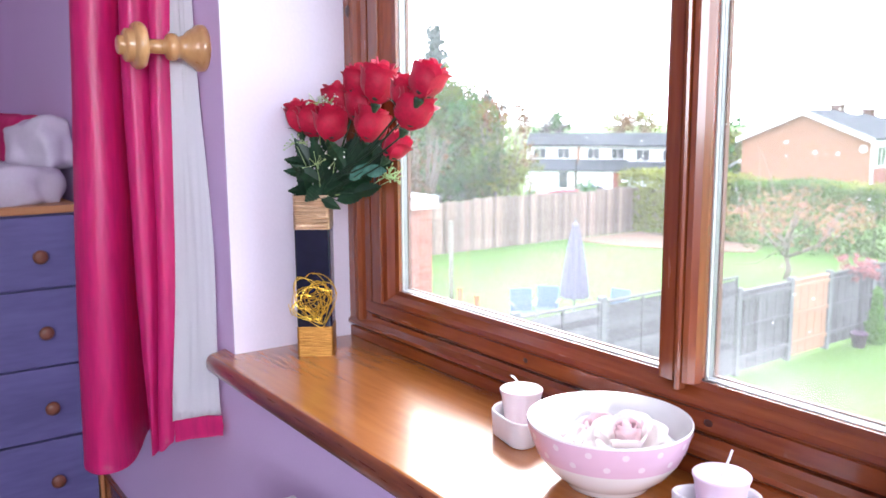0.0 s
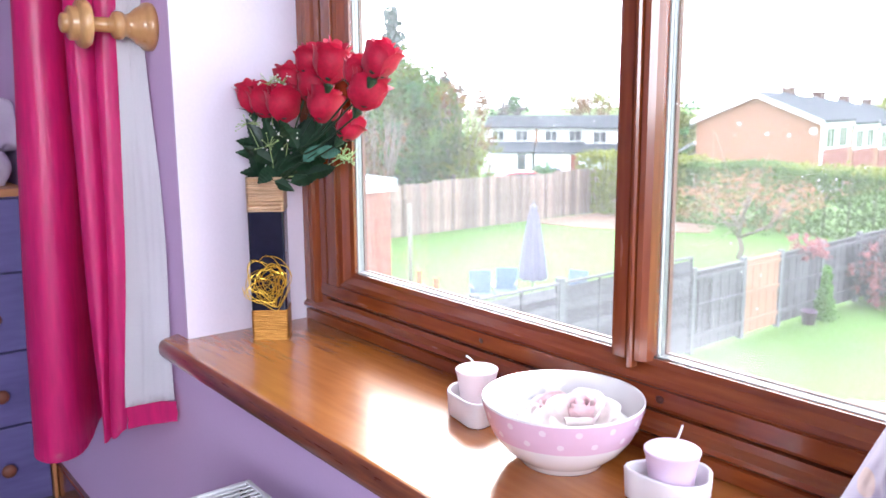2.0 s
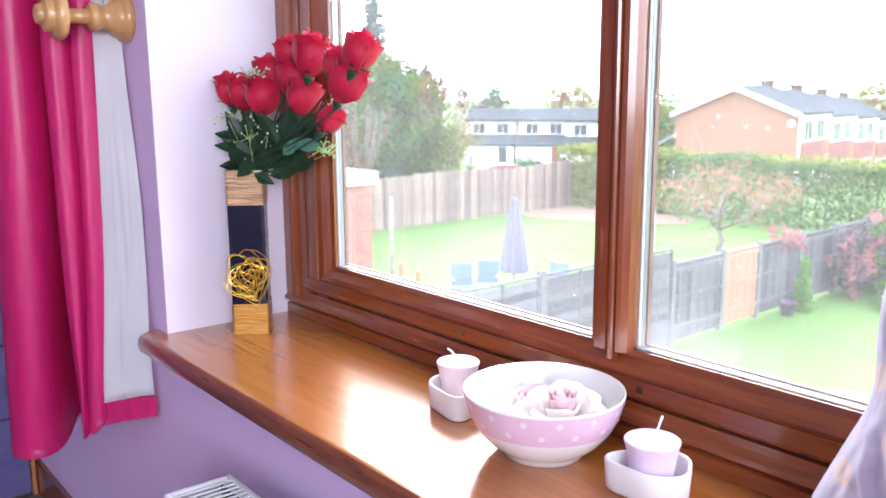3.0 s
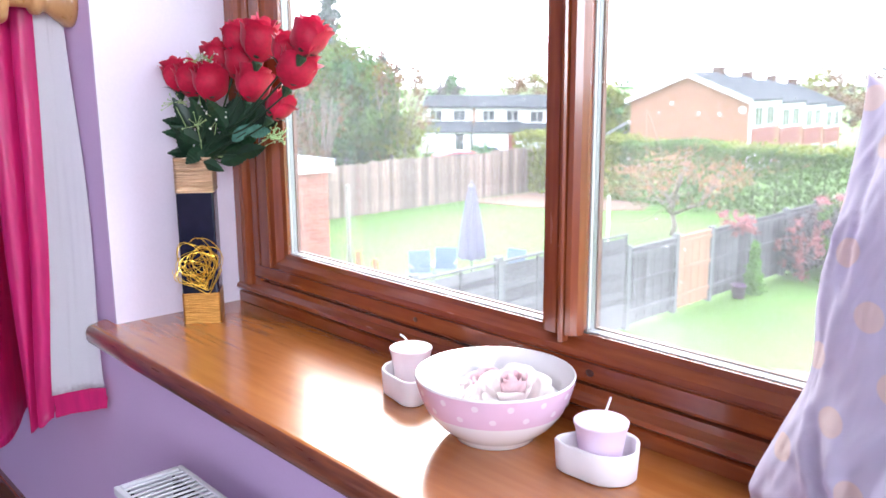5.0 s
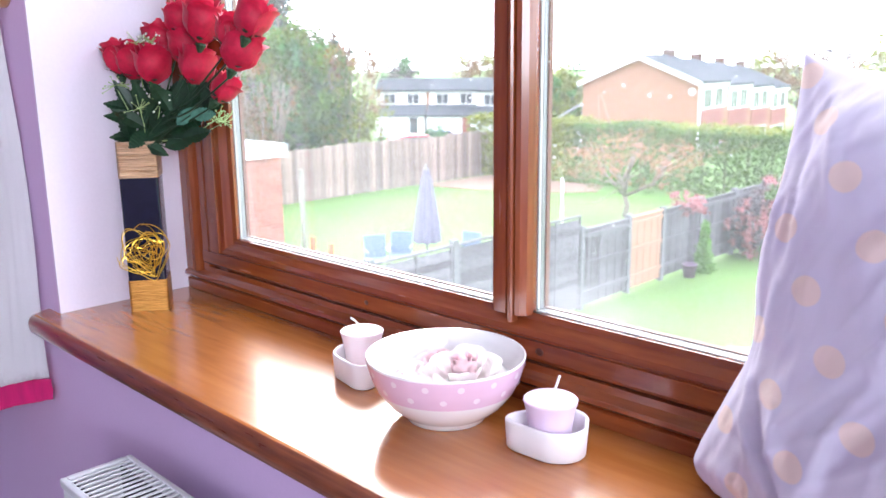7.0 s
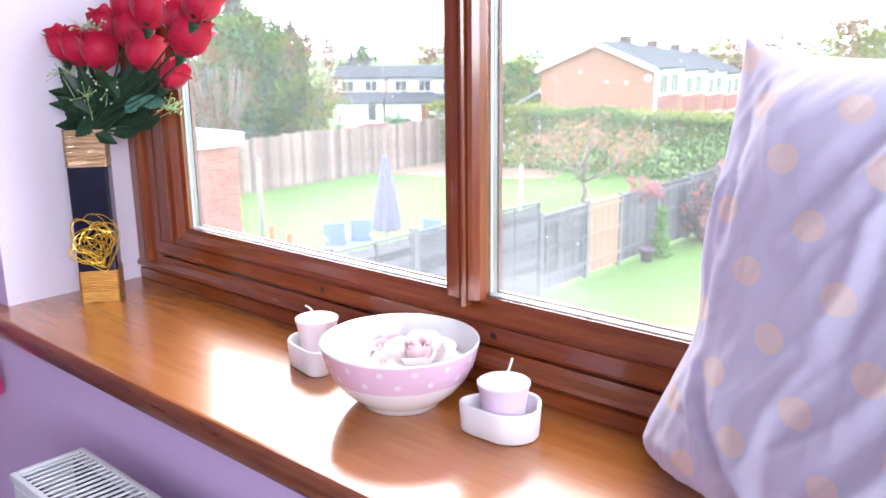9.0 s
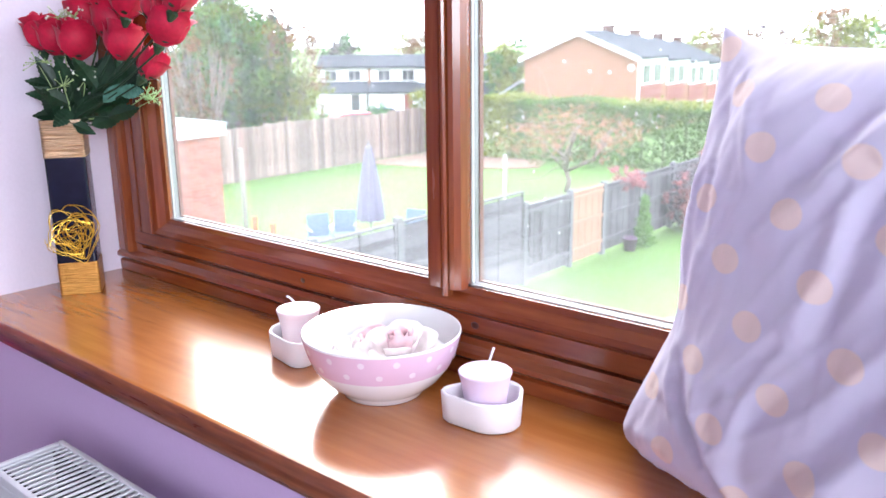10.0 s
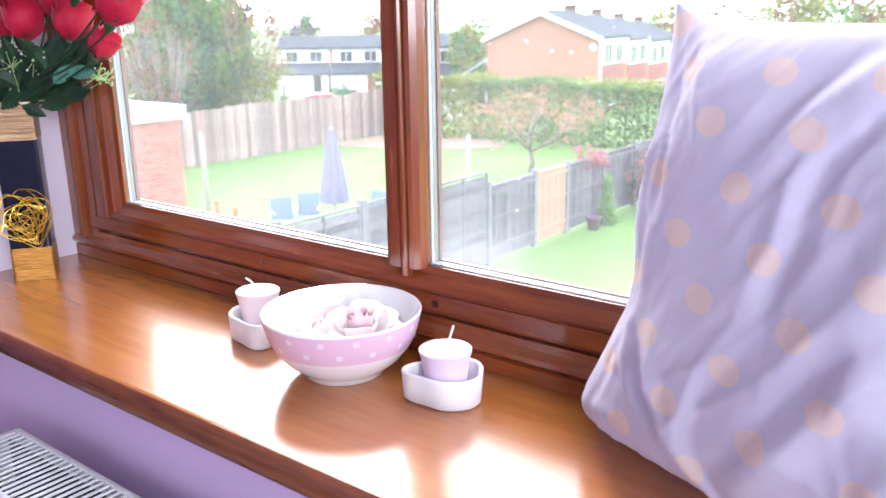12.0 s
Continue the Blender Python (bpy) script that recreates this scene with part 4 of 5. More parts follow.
# ---- polka-dot cushion against the window ----
def dotted_fabric():
    m = bpy.data.materials.new("lilac_polka_dot_cotton")
    m.use_nodes = True
    n, l = m.node_tree.nodes, m.node_tree.links
    b = n["Principled BSDF"]
    uv = n.new("ShaderNodeUVMap")
    a, c = Vector((.0302, -.0448)), Vector((.0485, .0412))
    det = a.x * c.y - a.y * c.x
    rows = (((c.y / det, -c.x / det), a), ((-a.y / det, a.x / det), c))
    offs = []
    for inv, vec in rows:
        d = n.new("ShaderNodeVectorMath")
        d.operation = 'DOT_PRODUCT'
        d.inputs[1].default_value = (inv[0], inv[1], 0)
        l.new(uv.outputs[0], d.inputs[0])
        sh = n.new("ShaderNodeMath")
        sh.operation = 'SUBTRACT'
        sh.inputs[1].default_value = inv[0] * .1387 + inv[1] * .3505 + .5
        l.new(d.outputs["Value"], sh.inputs[0])
        f = n.new("ShaderNodeMath")
        f.operation = 'FRACT'
        l.new(sh.outputs[0], f.inputs[0])
        s = n.new("ShaderNodeMath")
        s.operation = 'SUBTRACT'
        s.inputs[1].default_value = 0.5
        l.new(f.outputs[0], s.inputs[0])
        v = n.new("ShaderNodeVectorMath")
        v.operation = 'SCALE'
        v.inputs[0].default_value = (vec.x, vec.y, 0)
        l.new(s.outputs[0], v.inputs["Scale"])
        offs.append(v.outputs[0])
    ad = n.new("ShaderNodeVectorMath")
    ad.operation = 'ADD'
    l.new(offs[0], ad.inputs[0])
    l.new(offs[1], ad.inputs[1])
    ln = n.new("ShaderNodeVectorMath")
    ln.operation = 'LENGTH'
    # dots are widened so that they look round from the camera
    sq = n.new("ShaderNodeVectorMath")
    sq.operation = 'MULTIPLY'
    sq.inputs[1].default_value = (.86, 1.0, 1.0)
    l.new(ad.outputs[0], sq.inputs[0])
    l.new(sq.outputs[0], ln.inputs[0])
    mr = n.new("ShaderNodeMapRange")
    mr.inputs[1].default_value, mr.inputs[2].default_value = .0119, .0110
    l.new(ln.outputs["Value"], mr.inputs[0])
    no = n.new("ShaderNodeTexNoise")
    no.inputs["Scale"].default_value, no.inputs["Detail"].default_value = 700, 3
    l.new(uv.outputs[0], no.inputs[0])
    mix = n.new("ShaderNodeMix")
    mix.data_type = 'RGBA'
    mix.inputs[6].default_value, mix.inputs[7].default_value = (0.60, 0.565, 0.695, 1), (0.74, 0.60, 0.56, 1)
    l.new(mr.outputs[0], mix.inputs[0])
    l.new(mix.outputs[2], b.inputs["Base Color"])
    b.inputs["Roughness"].default_value = 0.85
    b.inputs["Sheen Weight"].default_value = 0.2
    bp = n.new("ShaderNodeBump")
    bp.inputs["Strength"].default_value, bp.inputs["Distance"].default_value = 0.25, 0.001
    l.new(no.outputs[0], bp.inputs["Height"])
    l.new(bp.outputs[0], b.inputs["Normal"])
    tr = n.new("ShaderNodeBsdfTranslucent")
    l.new(mix.outputs[2], tr.inputs[0])
    mx = n.new("ShaderNodeMixShader")
    mx.inputs[0].default_value = 0.36
    l.new(b.outputs[0], mx.inputs[1])
    l.new(tr.outputs[0], mx.inputs[2])
    l.new(mx.outputs[0], n["Material Output"].inputs[0])
    return m


# folds of the loose cover: a line over the front in metres from the lower corner, its height and half width
FOLDS = (
    (((.300, .372), (.262, .325), (.232, .287), (.190, .245)), .0110, .0110),
    (((.285, .372), (.240, .330), (.212, .290), (.180, .262)), -.0085, .0120),
    (((.300, .345), (.262, .295), (.246, .225), (.232, .190)), .0075, .0095),
    (((.312, .340), (.276, .290), (.258, .220), (.246, .175)), -.0080, .0110),
    (((.345, .245), (.300, .190), (.270, .150), (.250, .105)), .0085, .0150),
    (((.335, .180), (.300, .125), (.268, .085), (.240, .050)), .0125, .0130),
    (((.318, .195), (.280, .140), (.255, .100), (.225, .065)), -.0070, .0120),
    (((.225, .170), (.206, .137), (.198, .110), (.196, .090)), .0050, .0050),
    (((.236, .150), (.216, .120), (.206, .090), (.208, .070)), -.0030, .0060),
    (((.104, .135), (.118, .100), (.152, .067), (.205, .020)), .0075, .0085),
    (((.120, .125), (.140, .090), (.172, .055), (.220, .015)), -.0090, .0110),
    (((.148, .130), (.160, .095), (.190, .060), (.235, .020)), .0080, .0090),
    (((.190, .120), (.190, .080), (.210, .045), (.250, .012)), .0050, .0080),
    (((.082, .392), (.120, .372), (.150, .340), (.165, .290)), .0065, .0090),
    (((.078, .385), (.100, .350), (.118, .300), (.120, .230)), -.0060, .0090),
    (((.076, .380), (.084, .330), (.092, .270), (.090, .200)), .0050, .0080),
    (((.140, .300), (.128, .250), (.116, .200), (.112, .150)), .0045, .0090),
    (((.360, .330), (.330, .260), (.318, .200), (.330, .130)), .0070, .0140),
    (((.400, .240), (.370, .170), (.350, .110), (.340, .050)), .0080, .0140),
    (((.020, .050), (.040, .070), (.060, .110), (.070, .150)), -.0050, .0070),
    (((.030, .030), (.070, .045), (.110, .050), (.150, .040)), .0045, .0080),
)


def cushion(n=120):
    """A stuffed cushion in the x-z plane, its lower corner at the origin: pointed ears, hollow edges, loose folds."""
    g = np.linspace(0, 1, n + 1)
    u, v = (a.ravel() for a in np.meshgrid(g, g))
    low_l, low_r, top_l, top_r = (np.array(c) for c in ((.006, .004), (.440, .002), (.067, .402), (.470, .396)))
    pin = lambda t: 1 - np.abs(2 * t - 1) ** 3
    x = (low_l[0] * (1 - u) + low_r[0] * u) * (1 - v) + (top_l[0] * (1 - u) + top_r[0] * u) * v
    z = (low_l[1] * (1 - u) + low_r[1] * u) * (1 - v) + (top_l[1] * (1 - u) + top_r[1] * u) * v
    x = x + pin(v) * (.014 * (1 - u) ** 2 - .020 * u ** 2) + .017 * np.exp(-((v - .36) / .13) ** 2) * (1 - u) ** 6
    # the lower corners are stuffed round
    x = x + .020 * np.clip(1 - v / .07, 0, 1) ** 2 * ((1 - u) ** 8 - u ** 8)
    z = z + (1 - np.abs(2 * u - 1) ** 5) * (-.017 * v ** 3 + .003 * (1 - v) ** 3)
    across = np.clip(1 - np.abs(2 * u - 1) ** np.where(u < .5, np.where(v < .2, 4.0 - 9 * v, 2.2), 3.0), 0, 1)
    upward = np.clip(1 - np.abs(2 * v - 1) ** np.where(v < .5, 5.0, 3.6), 0, 1)
    edge = across * upward
    # a long slope at the near side, a fuller one at the far side
    puff = across ** np.where(u < .5, np.where(v < .2, .6 + v, .8), .55) * upward ** .5 * (.092 - .014 * v)
    soft = np.array([noise.noise(Vector((a * 9, b * 9, 3))) * .009 + noise.noise(Vector((a * 26, b * 15, 8))) * .0028 + noise.noise(Vector((a * 70, b * 60, 1))) * .0007 for a, b in zip(x, z)])
    # fine crumpling along the pull of the cloth
    ridge = lambda a, b, k: (1 - abs(noise.noise(Vector((a, b, k))))) ** 4
    fold = np.array([.0030 * ridge((a * .8 - b * .6) * 34 + noise.noise(Vector((a * 8, b * 8, 2))), (a * .6 + b * .8) * 8, 5) + .0016 * ridge(a * 62 + 2 * noise.noise(Vector((a * 14, b * 14, 6))), b * 22, 9) for a, b in zip(x, z)])
    for line, high, wide_ in FOLDS:
        pts = [catmull(line, k / 24) for k in range(25)]
        best, along = np.full_like(x, 9.0), np.zeros_like(x)
        for k, q in enumerate(pts):
            d = np.hypot(x - q[0], z - q[1])
            near = d < best
            best, along = np.where(near, d, best), np.where(near, k / 24, along)
        fold += 1.05 * high * np.exp(-(best / wide_) ** 2) * np.clip(np.sin(math.pi * (.08 + .84 * along)), 0, 1) ** .6
    keep = np.clip(edge * 3.2, 0, 1)
    front = np.maximum(puff + keep * (soft + fold), 0)
    back = np.minimum(edge ** .5 * .05, .05)
    m = n + 1
    V = np.concatenate([np.stack([x, -front, z], 1), np.stack([x, back, z], 1)])
    F = []
    for j in range(n):
        for i in range(n):
            q = [j * m + i, j * m + i + 1, (j + 1) * m + i + 1, (j + 1) * m + i]
            F += [q, [k + m * m for k in q[::-1]]]
    bm = bmesh.new()
    uvl = bm.loops.layers.uv.new("UVMap")
    vs = [bm.verts.new(p) for p in V]
    for q in F:
        f = bm.faces.new([vs[k] for k in q])
        for lp, k in zip(f.loops, q):
            i = k % (m * m)
            # the print is shifted along the camera's view, to keep the dots in place
            lp[uvl].uv = (x[i] - (front[i] - .06) * .5, z[i] - (front[i] - .06) * .25)
    bmesh.ops.remove_doubles(bm, verts=bm.verts, dist=.0003)
    return bm


cush = tagged(put("scatter_cushion", cushion(), dotted_fabric(), True), "lilac cotton cushion with peach polka dots leaning on the window", "cushion")
cush.matrix_world = pose(1.025, -.030, S + .002, 0, 0, -18.5) @ pose(0, 0, 0, -5, 0, 0)

# ---- outside: gardens, fences and houses ----
# az and d are set to fit the camera's view
def bearing(az, d):
    """A place d metres from the camera, az degrees left of straight out."""
    return 1.37 - d * math.sin(radians(az)), -.74 + d * math.cos(radians(az))


def fall(x, y):
    """The land: level gardens, then a gentle fall beyond the hedge."""
    d = math.hypot(x - 1.4, y + .7)
    return GROUND - 2.1 * min(1, max(0, (d - 30) / 22)) ** 1.5 - .9 * min(1, max(0, (d - 52) / 30))


PAVE = mat("pinkish_concrete_paving", (0.21, 0.135, 0.10), 0.9, var=0.15, scale=3, bump=0.3, bscale=40)
ROADM = mat("pale_worn_tarmac", (0.22, 0.21, 0.21), 0.9, var=0.15, scale=2, bump=0.3, bscale=50)
GREYFENCE = mat("weathered_grey_timber", (0.100, 0.094, 0.104), 0.9, var=0.5, scale=6, stretch=(6, 1, 6), bump=0.6, bscale=40, island=0.45)
BROWNFENCE = mat("weathered_brown_boards", (0.155, 0.078, 0.046), 0.9, var=0.5, scale=4, stretch=(4, 4, .7), bump=0.6, bscale=40, island=0.4, tint=(0.24, 0.19, 0.17))
TANFENCE = mat("new_tan_timber", (0.30, 0.17, 0.115), 0.85, var=0.2, scale=6, stretch=(4, 4, .7), bump=0.4, island=0.15)
POSTM = mat("concrete_post", (0.14, 0.14, 0.15), 0.9, var=0.15, scale=8, bump=0.3)
WHITEP = mat("white_exterior_paint", (0.60, 0.60, 0.60), 0.6, var=0.06, scale=3, bump=0.1)
ROOFM = mat("dark_grey_roof_tile", (0.050, 0.055, 0.066), 0.95, var=0.25, scale=5, bump=0.4, island=0.2, spec=0.05)
TILEHUNG = mat("red_hung_tile", (0.20, 0.06, 0.045), 0.85, var=0.25, scale=6, bump=0.4)
FARBRICK = mat("orange_brick_wall", (0.255, 0.130, 0.080), 0.9, var=0.18, scale=1.2, bump=0.3, bscale=20)
CHIMNEY = mat("sooty_brick", (0.13, 0.075, 0.06), 0.9, var=0.25, scale=4)
FARGLASS = mat("dark_window_glass", (0.05, 0.055, 0.065), 0.1, var=0.2)
GREENLEAF = mat("evergreen_leaves", (0.046, 0.130, 0.030), 0.7, var=0.6, scale=1.1, bump=0, transl=0.2, island=0.5)
HEDGELEAF = mat("hedge_leaves", (0.072, 0.135, 0.020), 0.7, var=0.45, scale=1.2, bump=0, transl=0.25, island=0.45)
LIMELEAF = mat("golden_hedge_leaves", (0.17, 0.19, 0.03), 0.7, var=0.3, scale=1.5, bump=0, transl=0.25, island=0.4)
RUSTLEAF = mat("autumn_brown_leaves", (0.15, 0.075, 0.03), 0.7, var=0.3, scale=2, bump=0, transl=0.25, island=0.4)
BLOSSOM = mat("peach_autumn_leaves", (0.27, 0.105, 0.062), 0.7, var=0.4, scale=3, bump=0, transl=0.3, island=0.45, tint=(0.36, 0.20, 0.13))
PINKLEAF = mat("red_pink_shrub_leaves", (0.32, 0.13, 0.14), 0.7, var=0.3, scale=3, bump=0, transl=0.3, island=0.4)
CONELEAF = mat("bright_conifer_leaves", (0.10, 0.22, 0.035), 0.7, var=0.2, scale=3, bump=0, transl=0.25, island=0.3)
GREYLEAF = mat("grey_mauve_shrub_leaves", (0.10, 0.085, 0.095), 0.8, var=0.3, scale=3, bump=0, transl=0.2, island=0.4)
BLUELEAF = mat("blue_green_conifer", (0.045, 0.075, 0.07), 0.8, var=0.3, scale=3, bump=0, transl=0.2, island=0.4)
BARK = mat("pale_grey_bark", (0.20, 0.165, 0.14), 0.9, var=0.3, scale=12, stretch=(1, 1, .3), bump=0.7)
CANVAS = mat("lavender_grey_canvas", (0.15, 0.14, 0.21), 0.85, var=0.1, scale=6, bump=0.2, bscale=150)
BLUECHAIR = mat("blue_grey_mesh_seat", (0.10, 0.15, 0.24), 0.6, var=0.1)
STEEL = mat("grey_painted_steel", (0.18, 0.18, 0.19), 0.5, metal=0.3)
TERRA = mat("terracotta_orange", (0.36, 0.13, 0.06), 0.85, var=0.2)
POLE = mat("pale_weathered_pole", (0.19, 0.18, 0.15), 0.8, var=0.15)

# ground sheet to the horizon
gb = bmesh.new()
gx = [-900, -400, -200, -120, -90, -70, -60, -50, -42, -36, -30, -24, -18, -12, -6, 0, 6, 12, 20, 40, 100, 300, 900]
gy = [.3, 4, 8, 12, 16, 20, 24, 28, 32, 36, 40, 44, 48, 52, 58, 64, 72, 80, 90, 120, 200, 400, 1200]
gv = [[gb.verts.new((x, y, fall(x, y))) for x in gx] for y in gy]
for a, b in zip(gv, gv[1:]):
    for i in range(len(gx) - 1):
        gb.faces.new((a[i], a[i + 1], b[i + 1], b[i]))
ground = struct(put("ground", gb, LAWN, True), "bright green mown lawns falling away to the houses", "lawn")
struct(put("ground_rear", boxes(((-900, -900, GROUND - .3), (900, .3, GROUND - .001))), LAWN), "plain lawn round the house", "lawn")
struct(put("wall_below", boxes(((XL - .1, YB - .1, GROUND - .3), (XR + .1, WO, FLOOR - .12))), BRICK), "red brick storey under the bedroom", "wall")
struct(put("roof_slab", boxes(((XL - .2, YB - .2, CEILING + .15), (XR + .2, WO + .15, CEILING + .35))), ROOFM), "flat covering above the bedroom", "roof")

# paved strip at the far end of the lawn
pv = bmesh.new()
pts = [(-18.8, 19.0), (-16.6, 19.4), (-14.2, 20.7), (-13.4, 21.6), (-14, 22.9), (-18.8, 22.8)]
up_ = [pv.verts.new((x, y, GROUND + .03)) for x, y in pts]
dn_ = [pv.verts.new((x, y, GROUND - .05)) for x, y in pts]
pv.faces.new(up_)
for i in range(len(pts)):
    j = (i + 1) % len(pts)
    pv.faces.new((up_[i], dn_[i], dn_[j], up_[j]))
struct(put("pavement", pv, PAVE), "pinkish paved strip at the end of the lawn", "patio")
rs = random.Random(3)
stone = tagged(put("stepping_stone", boxes(((-.25, -.2, 0), (.25, .2, .03)), bevel=.012), PAVE), "pale square stepping stone in the lawn", "stepping stone", group="stepping stones in the lawn")
stone.matrix_world = pose(-3.0, 9.6, GROUND - .005, 0, 0, 10)
for k, (x, y) in enumerate(((-2.75, 9.0), (-2.5, 8.4), (-3.3, 10.2), (-2.2, 7.8))):
    copy_thing(stone, pose(x, y, GROUND - .005, 0, 0, 14 * k))
# road beyond the far fence
rb = bmesh.new()
n_ = 8
grid = []
for j in range(n_ + 1):
    row = []
    for i in range(n_ + 1):
        x, y = bearing(36 + 20 * i / n_, 37 + 34 * j / n_)
        row.append(rb.verts.new((x, y, fall(x, y) + .12)))
    grid.append(row)
for a, b in zip(grid, grid[1:]):
    for i in range(n_):
        rb.faces.new((a[i], a[i + 1], b[i + 1], b[i]))
struct(put("road", rb, ROADM), "pale worn tarmac of the housing road", "road")


# fence between the gardens
FX = -6.25
def lap_panel(y0, y1, h, material, upright_boards, label):
    th = tagged(empty("fence_panel", pose(FX, y0, GROUND)), label, "fence panel", group="panels of the garden fence")
    w = y1 - y0
    part("post", boxes(((-.05, -.05, -.1), (.05, .05, h + .06)), bevel=.008), POSTM, th, "pale concrete post")
    if upright_boards:
        nb = max(6, int(w / .125))
        for k in range(nb):
            ya = .055 + (w - .11) * k / nb
            me = boxes(((-.012 if k % 2 else -.004, 0, .06), (.006 if k % 2 else .014, (w - .11) / nb * 1.06, h - .03)), bevel=.003)
            part("board", me, material, th).location.y = ya
        for z in (.25, h * .55, h - .15):
            part("rail", boxes(((.014, .05, z), (.045, w - .05, z + .06)), bevel=.003), material, th)
    else:
        nb = int((h - .08) / .105)
        for k in range(nb):
            z = .06 + k * .105
            bm = boxes(((0, .05, 0), (.012, w - .05, .125)), bevel=.002)
            for v in bm.verts:
                v.co.x += v.co.z * -.26 + .028
                v.co.z += .012 * noise.noise(Vector((v.co.y * 4, k * 3.1, 1)))
            part("board", bm, material, th).location.z = z
        for y in (.06, w * .5, w - .1):
            part("batten", boxes(((.012, y, .05), (.04, y + .04, h - .02)), bevel=.003), material, th)
    part("capping", boxes(((-.025, .045, h - .035), (.035, w - .045, h)), bevel=.005), material, th)


posts = [(1.3, 2.75, 1.62, 0), (2.75, 4.25, 1.62, 0), (4.25, 5.79, 1.62, 0), (5.79, 7.33, 1.62, 0), (7.33, 8.87, 1.62, 0), (8.87, 10.38, 1.62, 0), (10.38, 11.83, 1.37, 1), (11.83, 13.02, 1.37, 2), (13.02, 14.5, 1.36, 1), (14.5, 16.0, 1.36, 1), (16.0, 17.5, 1.38, 1), (17.5, 19.0, 1.4, 1), (19.0, 20.5, 1.4, 1), (20.5, 22.3, 1.4, 1)]
for y0, y1, h, k in posts:
    lap_panel(y0, y1, h, (GREYFENCE, GREYFENCE, TANFENCE)[k], k > 0, ("weathered grey lapped fence panel with concrete post", "weathered grey upright-board fence panel with concrete post", "newer tan upright-board fence panel with post")[k])

# tall boarded fence at the end of the neighbouring lawn
for k in range(8):
    y0 = 9.6 + k * 1.8
    h = 1.66 - .03 * (k % 3)
    th = tagged(empty("boarded_fence", pose(-19.0, y0, GROUND)), "tall weathered brown upright-board fence section", "fence panel", group="sections of the far fence")
    for j in range(12):
        part("board", boxes(((-.01 if j % 2 else 0, 0, .02), (.012 if j % 2 else .02, .152, h + .02 * rs.uniform(-1, 1)))), BROWNFENCE, th).location.y = j * .15
    part("rail", boxes(((-.06, 0, .4), (-.015, 1.8, .48)), ((-.06, 0, 1.2), (-.015, 1.8, 1.28))), BROWNFENCE, th)

# flat-roofed brick garage
gar = tagged(empty("garage"), "flat-roofed red brick garage with white fascia", "garage")
GX0, GX1, GY0, GY1, GH = -18.4, -14.4, 4.6, 10.2, 2.28
part("wall", boxes(((GX0, GY0, GROUND), (GX1 - .012, GY1, GROUND + GH - .22))), MORTAR, gar)
part("fascia", boxes(((GX0 - .1, GY0 - .12, GROUND + GH - .24), (GX1 + .12, GY1 + .12, GROUND + GH))), WHITEP, gar, "white painted fascia board")
part("roof", boxes(((GX0 - .12, GY0 - .14, GROUND + GH), (GX1 + .14, GY1 + .14, GROUND + GH + .05))), mat("pale_felt_roof", (0.32, 0.36, 0.38), 0.9, var=0.15, scale=4), gar, "pale grey felt roof")

# washing-line pole and border stakes
pl = tagged(empty("garden_pole"), "pale weathered washing-line pole standing in the lawn", "pole")
x, y = bearing(53.9, 16)
part("shaft", tube(bmesh.new(), [(x, y, GROUND - .1), (x, y, -.62)], .05, .045, 10), POLE, pl, smooth=True)
part("cap", lathe([(.055, -.03), (.055, .0), (.03, .03), (0, .035)], 10, m=Matrix.Translation((x, y, -.62))), POLE, pl)
x, y = bearing(35.8, 17.2)
pl2 = tagged(empty("garden_pole"), "slender white clothes-line pole standing in the lawn", "pole")
part("shaft", tube(bmesh.new(), [(x, y, GROUND - .1), (x, y, -1.0)], .03, .03, 10), WHITEP, pl2, smooth=True)
part("cap", lathe([(.036, -.03), (.036, .0), (.02, .02), (0, .025)], 10, m=Matrix.Translation((x, y, -1.0))), WHITEP, pl2)
st = tagged(put("border_stake", boxes(((-.04, -.04, -.1), (.04, .04, .66)), bevel=.01), TERRA), "orange-brown wooden border stake beside the lawn", "stake", group="border stakes by the lawn")
st.matrix_world = pose(*bearing(53.3, 16.6), GROUND)
for az, d, s_ in ((52.1, 16.0, .95), (50.6, 15.4, .62), (49.4, 15.1, .5), (56.0, 16.9, .6), (51.3, 15.6, .5), (54.6, 16.4, .5)):
    o = copy_thing(st, pose(*bearing(az, d), GROUND - (1 - s_) * .66))

# closed parasol
px, py = bearing(45.26, 14.3)
par = tagged(empty("parasol", pose(px, py, GROUND)), "closed lavender-grey garden parasol on a stand", "parasol")
bm = bmesh.new()
rings = []
for z, r in ((.98, .215), (1.02, .22), (1.3, .195), (1.65, .15), (1.95, .105), (2.14, .07), (2.2, .055), (2.235, .07), (2.30, .02)):
    rings.append([bm.verts.new((r * (1 + .16 * math.cos(8 * a) * (1 if z < 2.2 else .2)) * math.cos(a), r * (1 + .16 * math.cos(8 * a) * (1 if z < 2.2 else .2)) * math.sin(a), z)) for a in np.linspace(0, 2 * math.pi, 48, endpoint=False)])
for a, b in zip(rings, rings[1:]):
    for i in range(48):
        bm.faces.new((a[i], a[(i + 1) % 48], b[(i + 1) % 48], b[i]))
bm.faces.new(rings[-1])
part("canopy", bm, CANVAS, par, "folded lavender-grey canvas", smooth=True)
part("pole", tube(bmesh.new(), [(0, 0, .05), (0, 0, 2.36)], .02, seg=10), STEEL, par)
part("base", lathe([(0, 0), (.26, 0), (.26, .05), (.05, .08), (.035, .3), (0, .3)], 24), STEEL, par)


